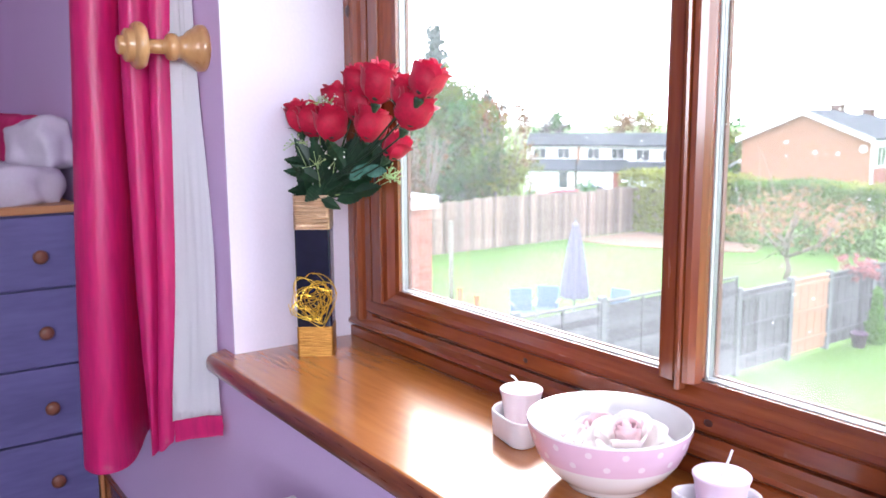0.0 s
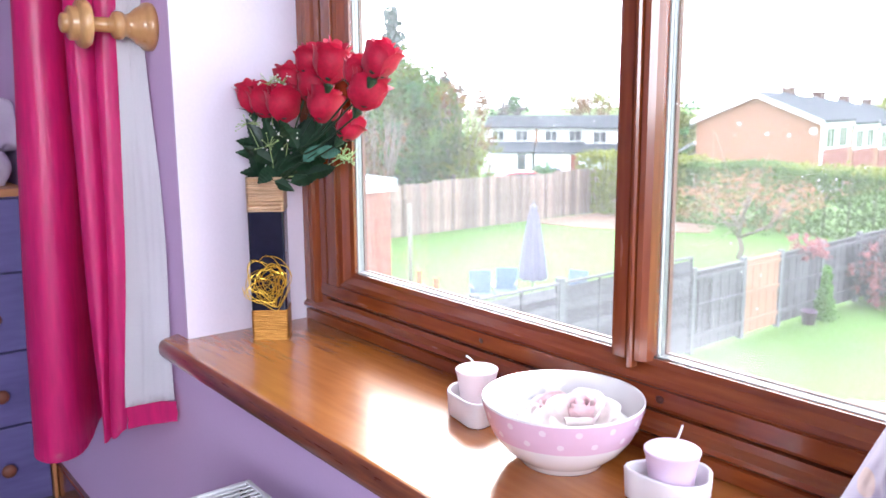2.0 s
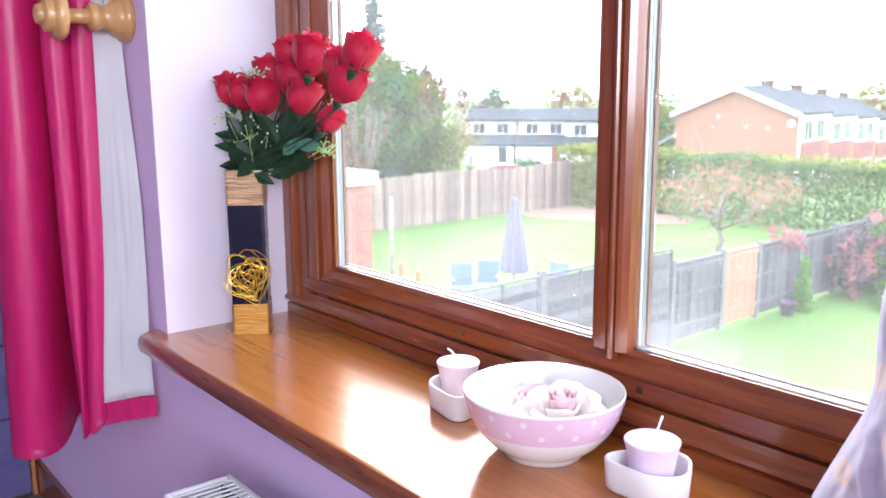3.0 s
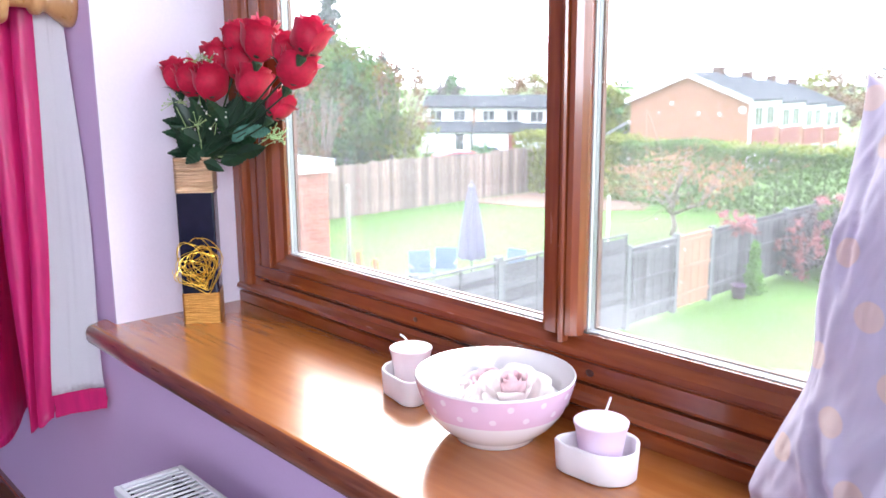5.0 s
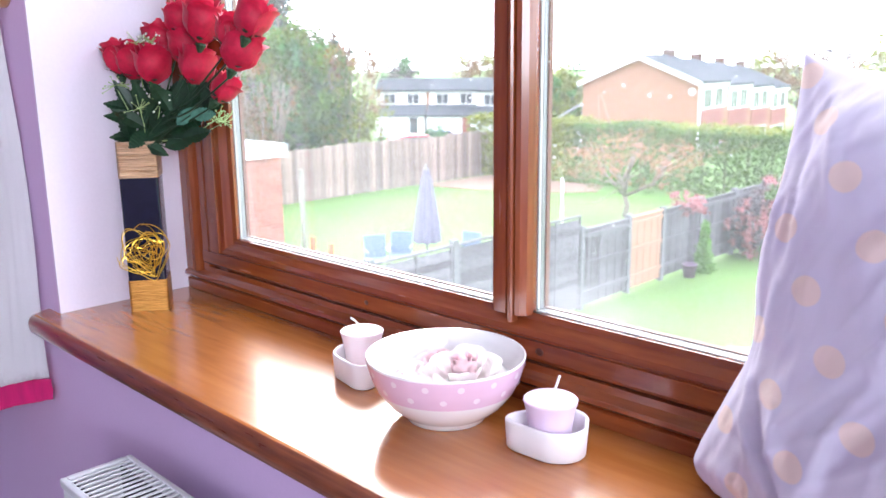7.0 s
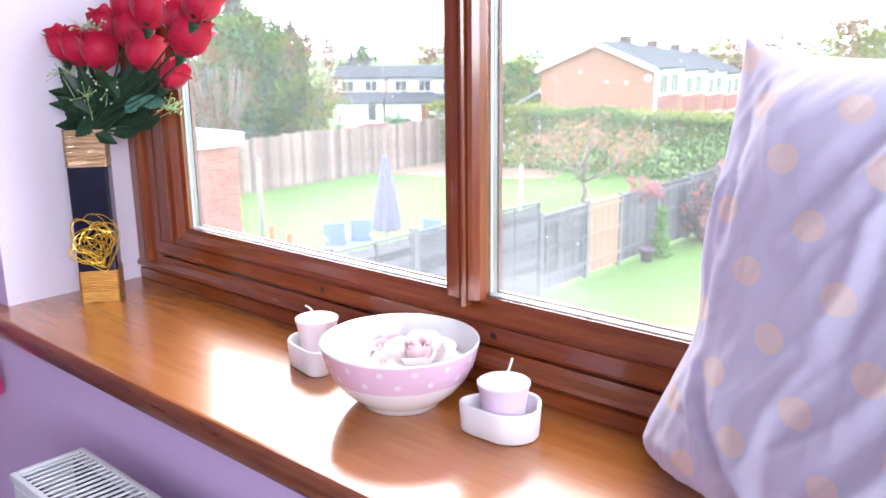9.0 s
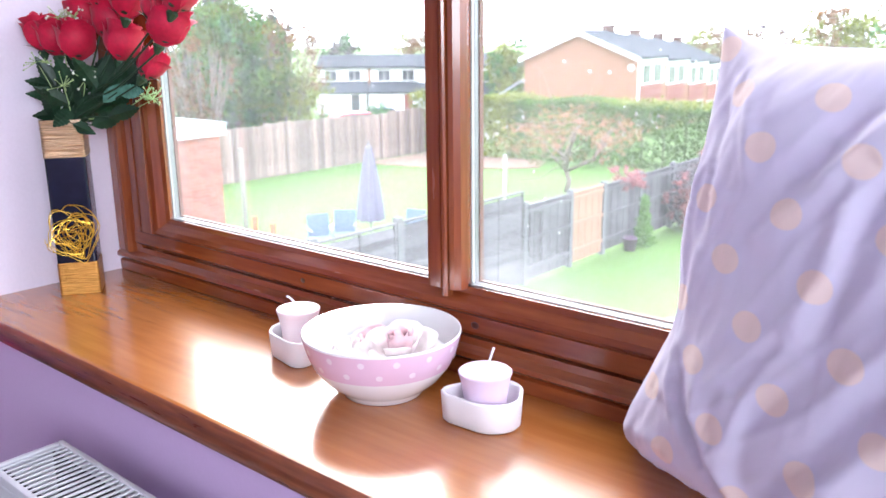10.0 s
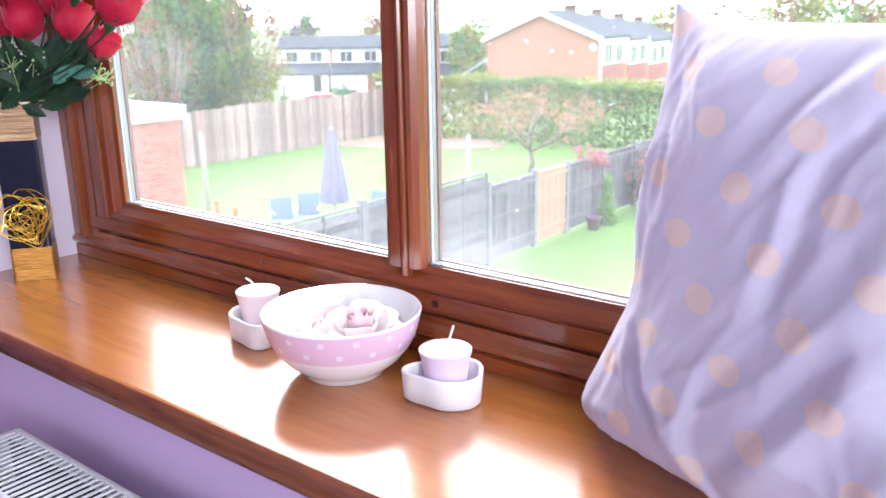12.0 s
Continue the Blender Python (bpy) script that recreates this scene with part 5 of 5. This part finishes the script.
def garden_chair(x, y, rz):
    th = tagged(empty("garden_chair", pose(x, y, GROUND, 0, 0, rz) @ Matrix.Scale(.84, 4)), "blue-grey mesh garden chair by the parasol", "chair", group="garden chairs on the lawn")
    part("seat", boxes(((-.25, -.22, .42), (.25, .24, .45)), bevel=.01), BLUECHAIR, th)
    bm = boxes(((-.25, .0, 0), (.25, .025, .52)), bevel=.01)
    bk = part("backrest", bm, BLUECHAIR, th)
    bk.matrix_local = pose(0, .235, .44, -10)
    for sx in (-1, 1):
        for sy in (-.2, .22):
            part("leg", tube(bmesh.new(), [(sx * .25, sy, 0), (sx * .25, sy, .44)], .013, seg=6), STEEL, th)
        part("armrest", boxes(((sx * .25 - .025, -.22, .64), (sx * .25 + .025, .25, .665)), bevel=.008), STEEL, th)
        part("arm_post", tube(bmesh.new(), [(sx * .25, -.19, .44), (sx * .25, -.19, .65)], .011, seg=6), STEEL, th)
    return th


for az, d, rz in ((48.8, 15.6, 60), (47.2, 15.9, 40), (42.6, 15.8, 10)):
    garden_chair(*bearing(az, d), rz)


def foliage(points, size, seed, up=.3):
    """Many small leaf clumps at the given points."""
    rs = np.random.RandomState(seed)
    P = np.repeat(np.asarray(points, float), 2, 0)
    n = len(P)
    a = rs.normal(size=(n, 3)) + (0, 0, up)
    a /= np.linalg.norm(a, axis=1)[:, None]
    b = np.cross(a, rs.normal(size=(n, 3)))
    b /= np.linalg.norm(b, axis=1)[:, None] + 1e-9
    s = size * rs.uniform(.6, 1.3, (n, 1))
    P = P + rs.normal(size=(n, 3)) * size * .5
    V = np.stack([P - a * s * .6, P + b * s * .34, P + a * s * .7, P - b * s * .34], 1).reshape(-1, 3)
    F = np.arange(n * 4).reshape(-1, 4)
    me = bpy.data.meshes.new("leaves")
    me.from_pydata(V.tolist(), [], F.tolist())
    return me


def leaves(name, points, size, seed, material, parent=None, label=""):
    me = foliage(points, size, seed)
    me.name = name
    me.materials.append(material)
    ob = new(name, me)
    ob.parent = parent
    if label:
        ob["label"] = label
    return ob


def clumps(rs, n, centre, radius, k=26, hollow=.55, flat=1.0):
    """Points in n loose clumps over an uneven crown."""
    out = []
    for _ in range(n):
        d = rs.normal(size=3)
        d /= np.linalg.norm(d)
        r = rs.uniform(hollow, 1.0)
        c = np.array(centre) + d * np.array(radius) * r
        out.append(c + rs.normal(size=(k, 3)) * np.array(radius) * .085 * (1, 1, flat))
    return np.concatenate(out)


nrs = np.random.RandomState(4)

# clipped hedge across the end of the gardens
hedge = tagged(empty("hedge"), "long clipped green hedge across the garden ends", "hedge")
def hedge_points(x0, y0, x1, y1, h, depth, n):
    t, v, w = nrs.uniform(0, 1, n), nrs.uniform(0, 1, n), nrs.uniform(-.5, .5, n)
    side = nrs.uniform(0, 1, n)
    w = np.where(side < .55, -.5 + nrs.exponential(.06, n), w)
    v = np.where(side > .7, 1 - nrs.exponential(.04, n), v)
    x, y = x0 + (x1 - x0) * t, y0 + (y1 - y0) * t
    wob = np.sin(x * 2.3) * .05 + np.sin(x * .9 + 1) * .08
    return np.stack([x, y + w * depth + wob, GROUND + .02 + v * (h + wob)], 1)


leaves("foliage", hedge_points(-15.6, 23.4, 8, 26.0, 1.95, 1.3, 24000), .10, 1, HEDGELEAF, hedge)
leaves("golden_end", hedge_points(-19.6, 22.9, -15.2, 23.4, 2.12, 1.4, 3600), .12, 2, LIMELEAF, hedge, "yellow-green hedge end")
# a paler leaf layer paints in the light along the hedge top
leaves("sunny_top", np.stack([nrs.uniform(-17, 8, 2600), 23.6 + nrs.uniform(-.6, .7, 2600), np.full(2600, GROUND + 1.98) + nrs.normal(size=2600) * .04], 1) + np.stack([np.zeros(2600), nrs.uniform(0, 1, 2600), np.zeros(2600)], 1), .11, 3, LIMELEAF, hedge, "pale leaves painted as light on top")
part("stems", boxes(*[((x, 23.0 + (x + 17.4) * .11, GROUND), (x + .06, 23.06 + (x + 17.4) * .11, GROUND + 1.5)) for x in np.arange(-17.2, 8, .7)]), BARK, hedge)


def branchy(name, base, height, spread, trunk_r, label, limbs, seed, crown_mat, second=None, leaf_size=.1, n=150, lift=.55, k=22, r0=.5, cat="tree"):
    """A tree: tapered trunk, bent limbs, and a loose crown of small leaves."""
    rs = np.random.RandomState(seed)
    th = tagged(empty(name), label, cat)
    b = np.array(base, float)
    bm = bmesh.new()
    fork = b + (rs.normal() * .05, rs.normal() * .05, height * lift * .6)
    tube(bm, [b - (0, 0, .1), b * .5 + fork * .5 + (.05 * spread, 0, 0), fork], trunk_r, trunk_r * .7, 8)
    part("trunk", bm, BARK, th, smooth=True)
    bm = bmesh.new()
    tips = []
    for i in range(limbs):
        a = 6.283 * i / limbs + rs.uniform(-.3, .3)
        tip = b + (math.cos(a) * spread * rs.uniform(.45, .85), math.sin(a) * spread * rs.uniform(.45, .85), height * rs.uniform(.62, .95))
        mid = fork * .5 + tip * .5 + (0, 0, -.08 * height) + rs.normal(size=3) * .06 * spread
        tube(bm, [fork, mid, tip], trunk_r * .5, trunk_r * .12, 6)
        tips.append(tip)
        for _ in range(3):
            t2 = tip + rs.normal(size=3) * spread * .28
            tube(bm, [mid, (mid + t2) / 2 + rs.normal(size=3) * .05 * spread, t2], trunk_r * .25, trunk_r * .07, 5)
            tips.append(t2)
    part("limbs", bm, BARK, th, smooth=True)
    centre = b + (0, 0, height * (lift + (1 - lift) * .45))
    rad = (spread, spread, height * (1 - lift) * .62)
    pts = clumps(rs, n, centre, rad, k, r0)
    leaves("crown", pts, leaf_size, seed, crown_mat, th)
    if second:
        leaves("crown_patch", clumps(rs, n // 3, centre + np.array((.15 * spread, -.1 * spread, .1)), [r * 1.02 for r in rad], k, .75), leaf_size, seed + 1, second, th, "thinner autumn-coloured growth")
    return th


branchy("apple_tree", (-10.4, 18.4, GROUND), 2.25, 1.95, .09, "small gnarled fruit tree with thin peach autumn leaves", 7, 5, BLOSSOM, HEDGELEAF, .066, 64, .42, 16, .3)
x, y = bearing(54.2, 30)
branchy("garden_tree", (x, y, GROUND), 5.0, 2.0, .2, "dense dark evergreen tree behind the fence", 8, 8, GREENLEAF, HEDGELEAF, .15, 330, .16, 34, .45)
x, y = bearing(50.2, 29.0)
branchy("garden_tree", (x, y, GROUND), 4.5, 1.25, .12, "thin yellowing autumn tree beside the evergreen", 8, 12, LIMELEAF, RUSTLEAF, .11, 80, .2, 18, .25)
x, y = bearing(56.4, 27.2)
branchy("garden_tree", (x, y, GROUND), 4.7, 1.3, .10, "bare-twigged russet tree beside the evergreen", 11, 13, RUSTLEAF, GREYLEAF, .10, 60, .2, 14, .25)


def conifer(name, base, h, r, material, label, seed, n=1500, size=.12):
    rs = np.random.RandomState(seed)
    th = tagged(empty(name), label, "conifer")
    b = np.array(base, float)
    part("trunk", tube(bmesh.new(), [b - (0, 0, .1), b + (0, 0, h * .95)], r * .09 + .02, .01, 7), BARK, th)
    t = rs.uniform(0, 1, n) ** 1.4
    a = rs.uniform(0, 6.283, n)
    tier = .8 + .25 * np.sin(t * 40)
    rr = r * (1 - t) ** .8 * tier * np.sqrt(rs.uniform(.25, 1, n))
    leaves("foliage", b + np.stack([np.cos(a) * rr, np.sin(a) * rr, h * (.05 + .95 * t) - rr * .15], 1), size, seed, material, th)


x, y = bearing(54.9, 58)
conifer("tall_conifer", (x, y, fall(x, y)), 12.6, 2.6, BLUELEAF, "tall blue-grey conifer in the distance", 21, 1500, .4)
conifer("dwarf_conifer", (-5.92, 14.1, GROUND), .98, .22, CONELEAF, "small bright green cone-shaped conifer by the fence", 22, 900, .06)


def shrub(name, centre, radius, material, label, seed, n=60, size=.08, second=None):
    rs = np.random.RandomState(seed)
    th = tagged(empty(name), label, "shrub")
    c = np.array(centre, float)
    bm = bmesh.new()
    for k in range(7):
        d = rs.normal(size=3) * .5
        tip = c + d * np.array(radius)
        tube(bm, [(c[0] + d[0] * .1, c[1] + d[1] * .1, GROUND), (c + tip) / 2 - (0, 0, radius[2] * .2), tip], .015, .005, 5)
    part("stems", bm, BARK, th)
    leaves("foliage", clumps(rs, n, c, radius, 20, .3), size, seed, material, th)
    if second:
        leaves("second_growth", clumps(rs, n // 2, c, radius, 20, .4), size, seed + 3, second, th)


shrub("pink_shrub", (-6.35, 14.3, GROUND + 1.32), (.35, .75, .30), PINKLEAF, "red-pink leaved shrub spilling over the fence", 31, 26, .055)
shrub("pink_shrub", (-6.1, 17.6, GROUND + 1.35), (.3, .9, .25), PINKLEAF, "sparse red-pink shrub along the fence top", 36, 18, .06)
shrub("border_shrub", (-5.8, 15.9, GROUND + .75), (.4, .8, .72), GREYLEAF, "grey-mauve twiggy border shrub along the fence", 37, 80, .07, PINKLEAF)
shrub("border_shrub", (-5.65, 17.0, GROUND + .75), (.5, 1.2, .75), GREYLEAF, "grey-mauve twiggy border shrub along the fence", 32, 90, .08, HEDGELEAF)
shrub("border_shrub", (-5.3, 19.0, GROUND + .85), (.6, 1.3, .85), GREYLEAF, "grey-mauve twiggy border shrub along the fence", 33, 90, .08, PINKLEAF)
shrub("border_shrub", (-5.0, 15.7, GROUND + .2), (.35, .6, .2), HEDGELEAF, "low green border plant at the lawn edge", 34, 40, .06)
shrub("border_shrub", (-4.6, 21.5, GROUND + .8), (1.2, .8, .8), GREYLEAF, "grey-mauve twiggy border shrub by the hedge", 35, 90, .09, HEDGELEAF)
pot = tagged(put("plant_pot", lathe([(0, 0), (.10, 0), (.14, .22), (.15, .22), (.15, .26), (.13, .26), (.12, .2), (0, .2)], 24), mat("dark_mauve_glaze", (0.09, 0.05, 0.09), 0.5, var=0.2), True), "dark mauve plant pot at the lawn edge", "plant pot")
pot.matrix_world = pose(-5.95, 13.6, GROUND)


# ---- houses ----
def window_unit(parent, m, w, h):
    wv = part("window", boxes(((-w / 2 - .06, -.04, -.06), (w / 2 + .06, .04, 0)), ((-w / 2 - .06, -.04, h), (w / 2 + .06, .04, h + .06)), ((-w / 2 - .06, -.04, 0), (-w / 2, .04, h)), ((w / 2, -.04, 0), (w / 2 + .06, .04, h)), ((-.03, -.03, 0), (.03, .03, h))), WHITEP, parent)
    wv.matrix_local = m
    part("pane", boxes(((-w / 2, -.01, 0), (w / 2, .01, h))), FARGLASS, wv)


def gable_roof(x0, x1, y0, y1, eave, ridge, over=.3, t=.15):
    """A roof whose ridge runs along y."""
    bm = bmesh.new()
    xm = (x0 + x1) / 2
    sl = (ridge - eave) / (xm - x0)
    prof = [(x0 - over, eave - over * sl), (xm, ridge), (x1 + over, eave - over * sl), (x1 + over, eave - over * sl + t), (xm, ridge + t), (x0 - over, eave - over * sl + t)]
    a = [bm.verts.new((x, y0 - over, z)) for x, z in prof]
    b = [bm.verts.new((x, y1 + over, z)) for x, z in prof]
    for i in range(6):
        bm.faces.new((a[i], a[(i + 1) % 6], b[(i + 1) % 6], b[i]))
    for r in (a, b):
        bm.faces.new((r[0], r[1], r[4], r[5]))
        bm.faces.new((r[1], r[2], r[3], r[4]))
    return bm


def prism(x0, x1, y0, y1, z0, eave, ridge):
    bm = bmesh.new()
    prof = [(x0, z0), (x1, z0), (x1, eave), ((x0 + x1) / 2, ridge), (x0, eave)]
    a = [bm.verts.new((x, y0, z)) for x, z in prof]
    b = [bm.verts.new((x, y1, z)) for x, z in prof]
    bm.faces.new(a[::-1])
    bm.faces.new(b)
    for i in range(5):
        bm.faces.new((a[i], a[(i + 1) % 5], b[(i + 1) % 5], b[i]))
    return bm


# brick terrace seen at its gable, stepping down the slope away from it
def terrace_house(k, label):
    th = tagged(empty("brick_house"), label, "house", group="brick terrace")
    th.matrix_world = pose(-32.7, 48.7, -.28 * k, 0, 0, 9.3) @ Matrix.Translation((0, 6.2 * k, 0))
    eave, ridge, low_ = .10, 1.78, -5.4
    part("wall", prism(0, 8.2, 0, 6.18, low_, eave, ridge), FARBRICK, th)
    part("roof", gable_roof(0, 8.2, 0 if k == 0 else .28, 5.9, eave + .05, ridge + .05), ROOFM, th, "dark grey tiled roof")
    part("eaves_board", boxes(((8.2, 0, eave - .34), (8.42, 6.18, eave - .02))), WHITEP, th)
    part("chimney", boxes(((3.75, 5.2, ridge - .3), (4.45, 5.9, ridge + .5)), ((3.5, 5.1, ridge + .44), (4.7, 6.0, ridge + .56)), bevel=.03), CHIMNEY, th)
    if k == 0:
        sl = (ridge - eave) / 4.1
        bb = bmesh.new()
        for xa, xb in ((-.32, 4.1), (4.1, 8.52)):
            za, zb = (ridge - abs(4.1 - x) * sl - .02 for x in (xa, xb))
            q = [bb.verts.new((x, y, z + o)) for y in (-.34, -.31) for x, z, o in ((xa, za, -.14), (xb, zb, -.14), (xb, zb, .2), (xa, za, .2))]
            for f in ((0, 1, 2, 3), (7, 6, 5, 4), (0, 4, 5, 1), (1, 5, 6, 2), (2, 6, 7, 3), (3, 7, 4, 0)):
                bb.faces.new([q[i] for i in f])
        part("bargeboard", bb, WHITEP, th, "white painted bargeboards")
        for x, z in ((3.0, -.1), (4.9, -.75), (6.3, -.8)):
            part("vent", lathe([(0, 0), (.10, 0), (.10, .05), (0, .06)], 12, m=pose(x, 0, z, 90)), WHITEP, th, "small white wall vent")
        part("satellite_dish", lathe([(0, 0), (.12, .02), (.22, .07), (.23, .08), (.12, .03), (0, .02)], 20, m=pose(7.8, -.12, -.5, 80, 0, 20)), WHITEP, th, "white satellite dish")
        part("side_panel", boxes(((8.2, .02, low_), (8.26, .5, eave - .34))), WHITEP, th)
    part("tile_panel", boxes(((8.2, .7, -2.9), (8.25, 5.6, -1.7))), TILEHUNG, th, "red hung tiles between the windows")
    part("upper_cladding", boxes(((8.2, .5, -1.7), (8.24, 6.1, -.25))), WHITEP, th)
    for y in (1.8, 4.3):
        window_unit(th, pose(8.25, y, -1.55, 0, 0, 90), 1.5, 1.15)
        window_unit(th, pose(8.25, y, -4.4, 0, 0, 90), 1.6, 1.25)


for k in range(4):
    terrace_house(k, "orange brick end terrace with gable, white bargeboards and dark roof" if k == 0 else "orange brick terraced house with dark roof and chimney")


# white terraces beyond the road
def white_house(az, d, k):
    x, y = bearing(az, d)
    th = tagged(empty("white_house", pose(x, y, fall(x, y) + .1, 0, 0, az - 6)), "white clad terraced house with grey roof and lean-to garage", "house", group="white terrace")
    W, H = 5.6, 4.55
    part("wall", boxes(((0, 0, 0), (W, 7, H))), WHITEP, th)
    bm = bmesh.new()
    prof = [(-.4, H - .1), (-.4, H + .05), (3.5, H + 1.15), (7.4, H + .05), (7.4, H - .1)]
    a, b = ([bm.verts.new((x_, y_, z_)) for y_, z_ in prof] for x_ in (-.1, W - .02))
    for i in range(5):
        bm.faces.new((a[i], a[(i + 1) % 5], b[(i + 1) % 5], b[i]))
    bm.faces.new(a)
    bm.faces.new(b[::-1])
    part("roof", bm, ROOFM, th)
    part("party_wall", boxes(((W - .45, -.5, 0), (W - .02, .0, H - .2))), FARBRICK, th)
    bm = bmesh.new()
    prof = [(-2.6, 2.05), (-2.6, 2.2), (-.01, 3.1), (-.01, 2.05)]
    a, b = ([bm.verts.new((x_, y_, z_)) for y_, z_ in prof] for x_ in (-.1, W - .5))
    for i in range(4):
        bm.faces.new((a[i], a[(i + 1) % 4], b[(i + 1) % 4], b[i]))
    bm.faces.new(a)
    bm.faces.new(b[::-1])
    part("lean_to_roof", bm, ROOFM, th)
    part("garage_wall", boxes(((0, -2.4, 0), (W - .6, -.01, 2.05))), WHITEP, th)
    for wx in (1.35, 3.75):
        window_unit(th, pose(wx, -.01, 3.2), 1.15, .95)
    part("garage_door", boxes(((.5, -2.45, .02), (2.8, -2.4, 1.9)), bevel=.01), mat("pale_door_paint", (0.5, 0.5, 0.5), 0.5, var=0.05), th)
    part("door", boxes(((3.5, -2.45, .02), (4.3, -2.4, 1.95)), bevel=.01), TILEHUNG if k % 2 else FARGLASS, th)


for k, (az, d) in enumerate(((48.6, 86), (45.0, 85), (41.8, 79), (38.3, 78))):
    white_house(az, d, k)
# low pale house between
x, y = bearing(36.6, 62)
lowh = tagged(empty("white_bungalow", pose(x, y, fall(x, y), 0, 0, 30)), "low pale bungalow with light roof beside the terrace", "house")
part("wall", boxes(((0, 0, 0), (4, 5, 2.3))), WHITEP, lowh)
part("roof", gable_roof(0, 4, 0, 5, 2.3, 3.5), mat("pale_roof", (0.3, 0.31, 0.33), 0.8, var=0.1), lowh)


def parked_car(az, d, rz, paint, label):
    x, y = bearing(az, d)
    th = tagged(empty("parked_car", pose(x, y, fall(x, y) + .14, 0, 0, rz)), label, "car", group="cars parked on the road")
    bm = bmesh.new()
    side = [(-2.1, .3), (-2.1, .75), (-1.95, .88), (-1.2, .95), (1.4, .95), (2.0, .82), (2.1, .6), (2.1, .3)]
    cab = [(-1.75, .94), (-1.25, 1.38), (-.6, 1.46), (.35, 1.42), (1.1, .94)]
    for prof, hw, tw in ((side, .86, .86), (cab, .8, .62)):
        zmax = max(z for _, z in prof)
        rows = [[bm.verts.new((a, s * (tw if z > 1.2 else hw), z)) for a, z in prof] for s in (-1, 1)]
        for i in range(len(prof)):
            j = (i + 1) % len(prof)
            bm.faces.new((rows[0][i], rows[0][j], rows[1][j], rows[1][i]))
        bm.faces.new(rows[0])
        bm.faces.new(rows[1][::-1])
    bmesh.ops.bevel(bm, geom=list(bm.edges), offset=.03, segments=1, affect='EDGES')
    part("body", bm, paint, th)
    for s in (-1, 1):
        part("side_window", boxes(((-1.1, s * .72 - .03, 1.0), (.6, s * .72 + .03, 1.34))), FARGLASS, th)
        for wx in (-1.3, 1.3):
            w = part("wheel", lathe([(0, -.1), (.31, -.1), (.33, -.06), (.33, .06), (.31, .1), (0, .1)], 20, m=pose(wx, s * .78, .32, 90)), mat("black_tyre", (0.02, 0.02, 0.02), 0.8) if (s < 0 and wx < 0) else bpy.data.materials["black_tyre"], th)


parked_car(45.9, 44, 70, mat("red_car_paint", (0.38, 0.015, 0.03), 0.3, var=0.05, coat=0.5), "red hatchback parked on the road")
parked_car(43.6, 66, 20, mat("dark_blue_car_paint", (0.03, 0.05, 0.12), 0.3, var=0.05, coat=0.5), "dark blue car parked by the terrace")

# distant trees and bushes
for az, d, h, sp, seed, m1, m2, label in ((35.6, 75, 6.6, 2.2, 41, LIMELEAF, GREENLEAF, "thin autumn tree far behind the brick house"), (47.0, 105, 8.6, 2.4, 42, GREYLEAF, GREENLEAF, "grey-green tree far behind the white terrace"),
        (41.6, 110, 9.2, 4.2, 43, RUSTLEAF, LIMELEAF, "broad yellowing tree far behind the white terrace"), (51.2, 60, 8.0, 1.2, 44, RUSTLEAF, BLUELEAF, "slender bare tree in the distance"), (14.0, 48, 6.9, 3.6, 45, LIMELEAF, RUSTLEAF, "broad yellow-green tree beyond the hedge"),
        (8.0, 46, 7.4, 4.4, 46, LIMELEAF, GREENLEAF, "broad yellow-green tree beyond the hedge"), (22.5, 100, 8.2, 4.0, 48, RUSTLEAF, LIMELEAF, "pale autumn tree beyond the brick terrace"), (19.5, 95, 8.0, 4.2, 49, RUSTLEAF, GREYLEAF, "pale autumn tree beyond the brick terrace"), (55.8, 62, 9.0, 2.2, 47, RUSTLEAF, GREYLEAF, "russet tree in the distance")):
    x, y = bearing(az, d)
    branchy("distant_tree", (x, y, fall(x, y)), h, sp, .18, label, 7, seed, m1, m2, .3, 70, .3, 16, .3)
for az, d, r, m1, label in ((35.9, 50, .8, LIMELEAF, "round clipped yellow-green bush by the brick house"), (48.0, 52, 1.0, GREENLEAF, "low rounded dark bush by the road"), (44.6, 60, 1.2, GREENLEAF, "dark bush by the parked cars")):
    x, y = bearing(az, d)
    rs_ = np.random.RandomState(int(az * 10))
    th = tagged(empty("round_bush"), label, "bush")
    zc = fall(x, y) + r * (2.2 if az < 40 else .8)
    leaves("foliage", clumps(rs_, 50, (x, y, zc), (r, r, r), 16, .5), .16, 3, m1, th)
    part("stem", tube(bmesh.new(), [(x, y, fall(x, y)), (x, y, zc)], .06, .04, 6), BARK, th)

# bricks of the garage wall that faces the house
bw, bh, jt = .215, .065, .010
brick_a = part("brick", boxes(((-.03, 0, 0), (0, bw, bh)), bevel=.004), BRICK, gar)
brick_a.location = (GX1, GY1 - bw, GROUND + .01)
rows_ = int((GH - .25) / (bh + jt))
for r_ in range(rows_):
    for c_ in range(10):
        if r_ == 0 and c_ == 0:
            continue
        yy = GY1 - bw - c_ * (bw + jt) - (r_ % 2) * (bw + jt) / 2
        b_ = new("brick", brick_a.data)
        b_.parent = gar
        b_.location = (GX1 + .002 * ((r_ * 7 + c_ * 3) % 3), yy, GROUND + .01 + r_ * (bh + jt))
half_brick = part("brick", boxes(((-.03, 0, 0), (0, bw / 2 - jt / 2, bh)), bevel=.004), BRICK, gar)
half_brick.location = (GX1, GY1 - bw / 2 + jt / 2, GROUND + .01 + bh + jt)
for r_ in range(3, rows_, 2):
    b_ = new("brick", half_brick.data)
    b_.parent = gar
    b_.location = (GX1 + .002 * (r_ % 3), GY1 - bw / 2 + jt / 2, GROUND + .01 + r_ * (bh + jt))
